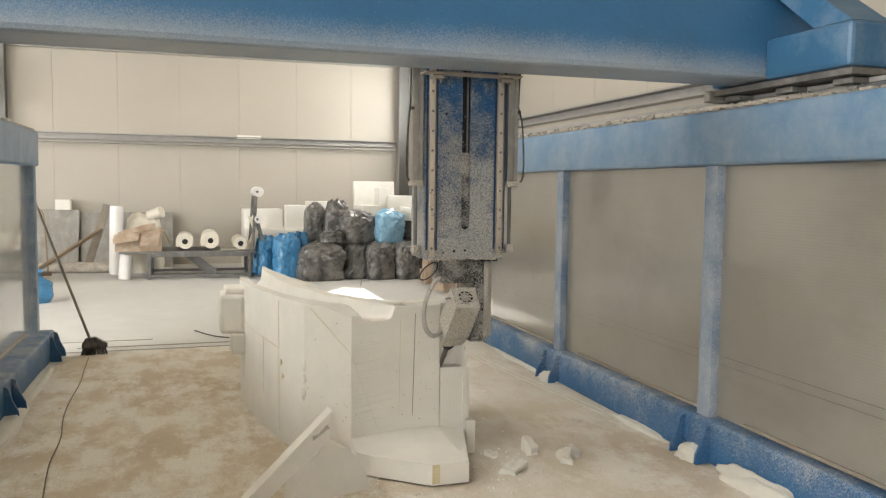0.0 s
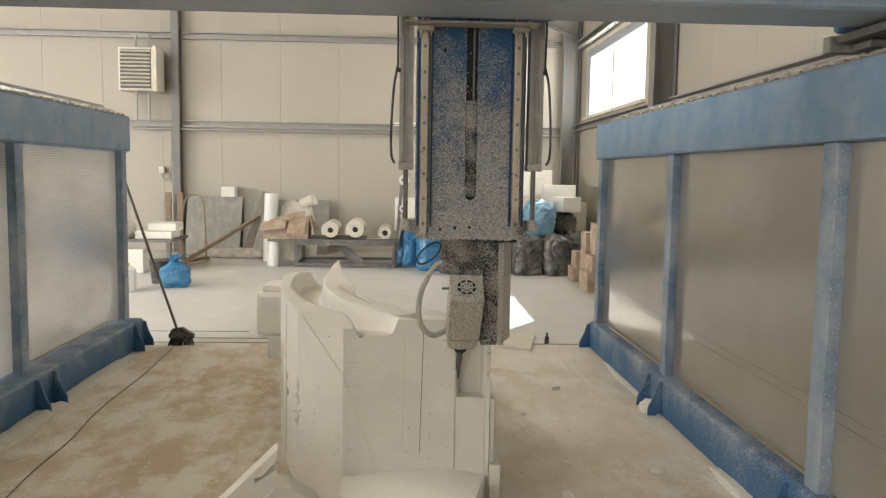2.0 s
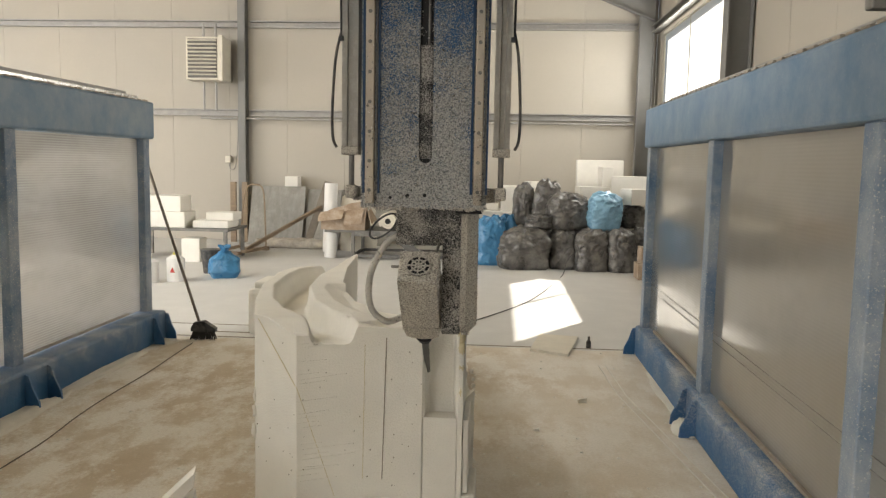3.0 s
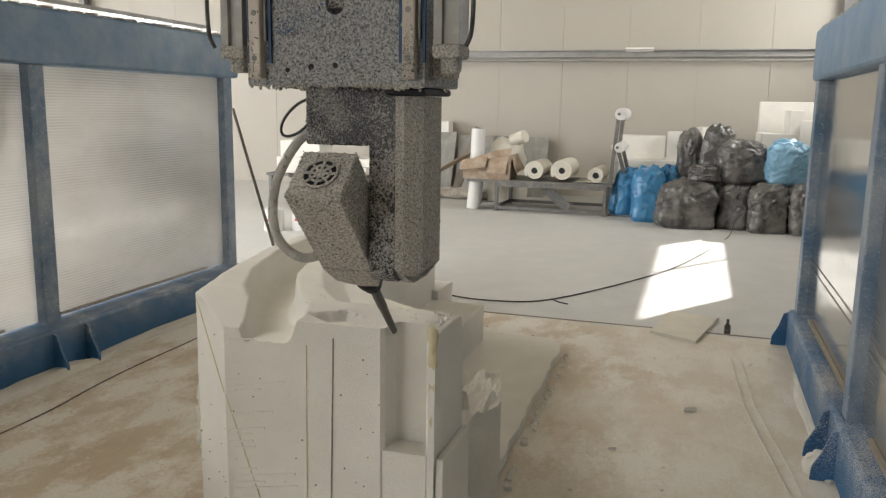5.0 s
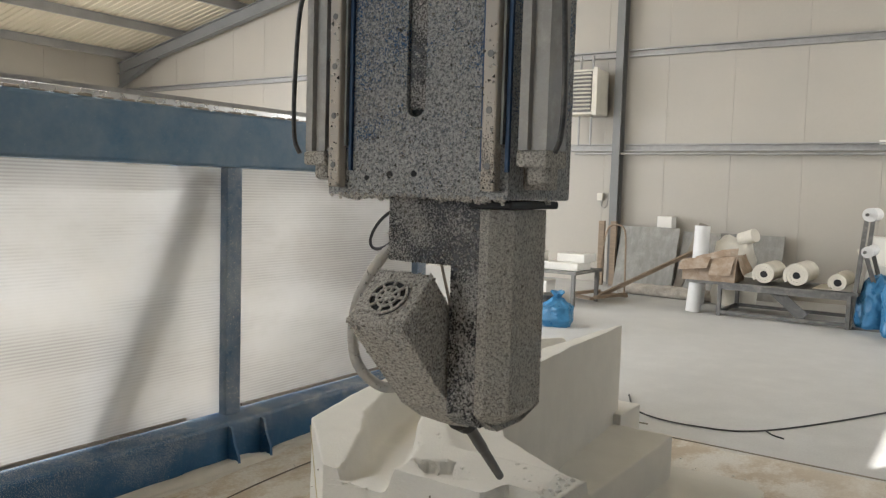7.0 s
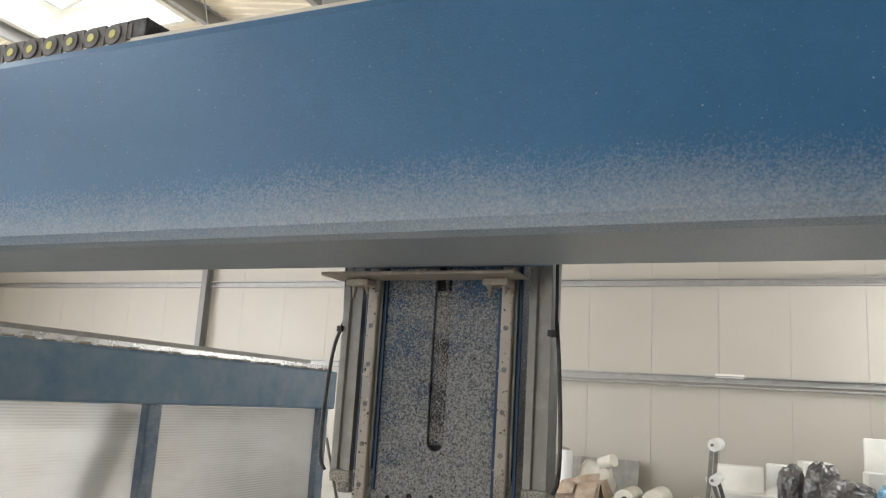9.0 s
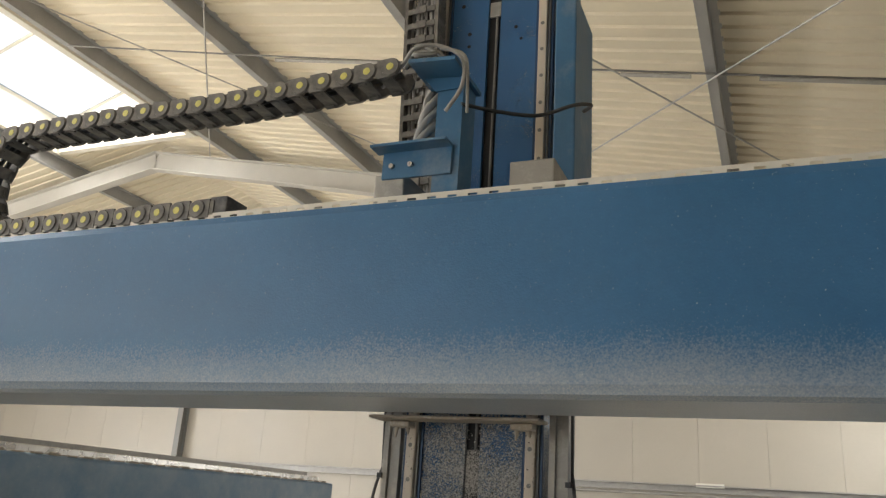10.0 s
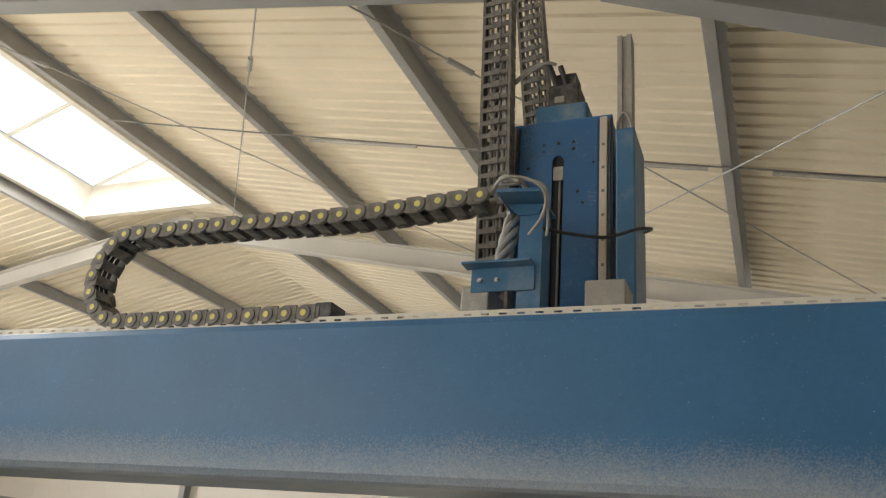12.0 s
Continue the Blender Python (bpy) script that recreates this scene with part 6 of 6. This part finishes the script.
def build_roll_stand():
    s = thing("roll_stand", "grey steel A-frame stand holding white film rolls", "roll stand", (1.2, 13.7, 0))
    for a, b in (((1.02, 13.55, 0.0), (1.13, 13.62, 1.46)), ((1.12, 13.6, 1.0), (1.42, 13.75, 0.0)), ((1.02, 14.35, 0.0), (1.13, 14.28, 1.46)), ((1.12, 14.3, 1.0), (1.42, 14.2, 0.0))):
        bm = nb()
        bar(bm, a, b, 0.05, 0.05, up=(0, 1, 0))
        part("leg", bm, "dark_steel", s)
    for z, r in ((1.43, 0.085), (0.97, 0.07)):
        bm = nb()
        rod(bm, (1.135, 13.50, z), (1.135, 14.40, z), 0.02, seg=10)
        part("axle", bm, "dark_steel", s)
        bm = nb()
        rod(bm, (1.16, 13.56, z), (1.16, 14.22, z), r, seg=24)
        part("film_roll", bm, "plastic_white", s)
    bm = nb()
    box(bm, 1.0, 1.44, 13.58, 13.62, 0.0, 0.03)
    part("foot_bar", bm, "dark_steel", s)


def build_boards():
    for x0, x1, zt, y, mat in ((-2.85, -1.85, 1.05, 15.35, "grey_board"), (-1.82, -1.2, 1.0, 15.45, "grey_board"), (-1.3, -0.25, 1.0, 15.55, "grey_board")):
        bm = nb()
        bar(bm, ((x0 + x1) / 2, y, 0.0), ((x0 + x1) / 2, y + 0.35, zt), x1 - x0, 0.03, up=(0, -1, 0.3))
        solo("leaning_board", bm, mat, "grey panel board leaning against the wall", "board", group="leaning boards")
    bm = nb()
    box(bm, -2.25, -2.0, 15.7, 15.95, 1.05, 1.24, 0.01)
    box(bm, -2.25, -2.0, 15.72, 15.95, 0, 1.05)
    solo("foam_block", bm, "foam", "white foam piece standing behind the boards", "foam block")
    bm = nb()
    bar(bm, (-1.66, 15.0, 0.06), (-1.34, 15.28, 1.16), 0.13, 0.05, up=(0, 1, 0))
    solo("timber_post", bm, "timber_grey", "weathered grey timber leaning on the boards", "timber")
    bm = nb()
    bar(bm, (-2.40, 13.7, 0.05), (-1.45, 15.15, 0.72), 0.06, 0.05)
    solo("timber_plank", bm, "wood", "brown timber plank propped at a slant", "timber")
    for y, x0, x1 in ((14.75, -2.5, -1.0), (14.95, -2.4, -0.9)):
        bm = nb()
        tube(bm, [(x0, y, 0.085), (x0 + 0.5, y + 0.03, 0.09), (x0 + 1.0, y - 0.02, 0.085), (x1, y, 0.085)], 0.08, 16, 12)
        for v in bm.verts:
            v.co += Vector((0, noise.noise(v.co * 9), noise.noise(v.co * 8 + Vector((4, 4, 4))))) * 0.022
            v.co.z = max(0.002, v.co.z)
        solo("rolled_sack", bm, "sacking", "rolled pale sacking lying by the wall", "roll", group="rolled sacking")
    for x in (-3.2, -2.98):
        bm = nb()
        box(bm, x - 0.05, x + 0.05, 15.6, 15.66, 0, 1.12)
        solo("timber_post", bm, "wood", "brown timber standing against the column", "timber")
    t = thing("hand_trolley", "small wooden trolley with a bent tube handle", "trolley", (-2.4, 13.9, 0))
    for a, b in (((-2.72, 13.6, 0.05), (-2.35, 13.4, 0.05)), ((-2.6, 14.2, 0.05), (-2.1, 14.1, 0.05)), ((-2.72, 13.6, 0.08), (-2.6, 14.2, 0.08)), ((-2.3, 13.4, 0.08), (-2.12, 14.1, 0.08))):
        bm = nb()
        bar(bm, a, b, 0.08, 0.04)
        part("deck_slat", bm, "wood", t)
    bm = nb()
    tube(bm, [(-2.60, 14.15, 0.08), (-2.56, 14.2, 0.7), (-2.50, 14.22, 1.05), (-2.36, 14.22, 1.12), (-2.22, 14.2, 1.05), (-2.18, 14.18, 0.7), (-2.14, 14.1, 0.08)], 0.014, 8)
    part("tube_handle", bm, "wood", t)


def build_left_store():
    t = thing("work_table", "grey steel work table stacked with white foam pieces", "table", (-3.1, 13.2, 0))
    bm = nb()
    box(bm, -3.9, -2.3, 12.7, 13.6, 0.45, 0.49, 0.004)
    part("table_top", bm, "dark_steel", t)
    for x in (-3.85, -2.36):
        for y in (12.75, 13.55):
            bm = nb()
            box(bm, x - 0.025, x + 0.025, y - 0.025, y + 0.025, 0, 0.45)
            part("leg", bm, "dark_steel", t)
    for k, (x0, x1, y0, y1, z0, z1) in enumerate(((-3.75, -2.98, 12.75, 13.2, 0.491, 0.73), (-3.7, -3.05, 12.78, 13.2, 0.731, 0.97), (-2.9, -2.35, 12.85, 13.3, 0.491, 0.60), (-2.75, -2.32, 13.0, 13.4, 0.601, 0.72))):
        bm = nb()
        box(bm, x0, x1, y0, y1, z0, z1, 0.012)
        solo("foam_block", bm, "foam", "white foam block on the work table", "foam block", group="foam on the table")
    bm = nb()
    box(bm, -2.98, -2.7, 12.6, 12.9, 0, 0.35, 0.01)
    solo("foam_block", bm, "foam", "white foam block under the work table", "foam block")
    for x, y, r, h in ((-2.30, 10.75, 0.11, 0.36), (-2.58, 10.6, 0.12, 0.32)):
        c = thing("canister", "white plastic canister on the floor", "canister", (x, y, 0), group="canisters")
        bm = nb()
        rod(bm, (x, y, 0), (x, y, h * 0.8), r, seg=20)
        rod(bm, (x, y, h * 0.8), (x, y, h * 0.92), r, 0.04, seg=20)
        part("body", bm, "plastic_white", c)
        bm = nb()
        rod(bm, (x, y, h * 0.92), (x, y, h), 0.035, seg=14)
        part("cap", bm, "yellow", c)
        bm = nb()
        prism(bm, [(x - 0.03, 0.12), (x + 0.03, 0.12), (x, 0.19)], "y", y - r - 0.002, y - r + 0.02)
        part("warning_mark", bm, "red", c)
    bk = thing("bucket", "black plastic bucket behind the blue sack", "bucket", (-2.12, 11.55, 0))
    bm = nb()
    rod(bm, (-2.12, 11.55, 0), (-2.12, 11.55, 0.32), 0.12, 0.16, 24)
    part("pail", bm, "black_plastic", bk)


def build_cartons():
    rows = [(3.60, 4.02, 11.0, 11.5, 0, 0.26), (3.66, 4.02, 11.02, 11.45, 0.261, 0.48), (3.74, 4.02, 11.1, 11.5, 0.481, 0.90), (3.62, 4.0, 12.0, 12.35, 0, 0.22), (3.66, 4.0, 12.02, 12.33, 0.221, 0.44), (3.70, 4.02, 11.6, 11.9, 0, 0.75), (3.70, 4.08, 10.3, 10.75, 0, 0.24)]
    for k, (x0, x1, y0, y1, z0, z1) in enumerate(rows):
        c = thing("carton", "brown cardboard carton in a stack by the wall", "carton", ((x0 + x1) / 2, (y0 + y1) / 2, z0), group="stacked cartons")
        bm = nb()
        box(bm, x0, x1, y0, y1, z0 + 0.001, z1, 0.006)
        part("carton_body", bm, "cardboard", c)
        bm = nb()
        box(bm, x0 + 0.01, x1 - 0.01, (y0 + y1) / 2 - 0.025, (y0 + y1) / 2 + 0.025, z1, z1 + 0.0015)
        part("tape", bm, "paper", c)


build_bags()
build_foam_stack()
build_table()
build_roll_stand()
build_boards()
build_left_store()
build_cartons()


# ---------------------------------------------------------------- motions
HEAD_Z = [(0.0, 1.165), (0.5, 1.163), (1.0, 1.195), (1.5, 1.235), (2.0, 1.27), (2.5, 1.325), (3.2, 1.38), (4.1, 1.46), (5.0, 1.53), (5.5, 1.545), (6.5, 1.572),
          (7.2, 1.578), (8.0, 1.565), (8.8, 1.535), (9.5, 1.505), (10.5, 1.435), (11.0, 1.39), (11.5, 1.345), (12.0, 1.303)]


def motions():
    walk(HEAD, [(t, pose(HX, HY, z)) for t, z in HEAD_Z])
    for c in CYLINDERS:
        x = c.matrix_basis.translation.x
        walk(c, [(t, pose(x, 3.9, max(1.545, z + 0.06))) for t, z in HEAD_Z])


motions()
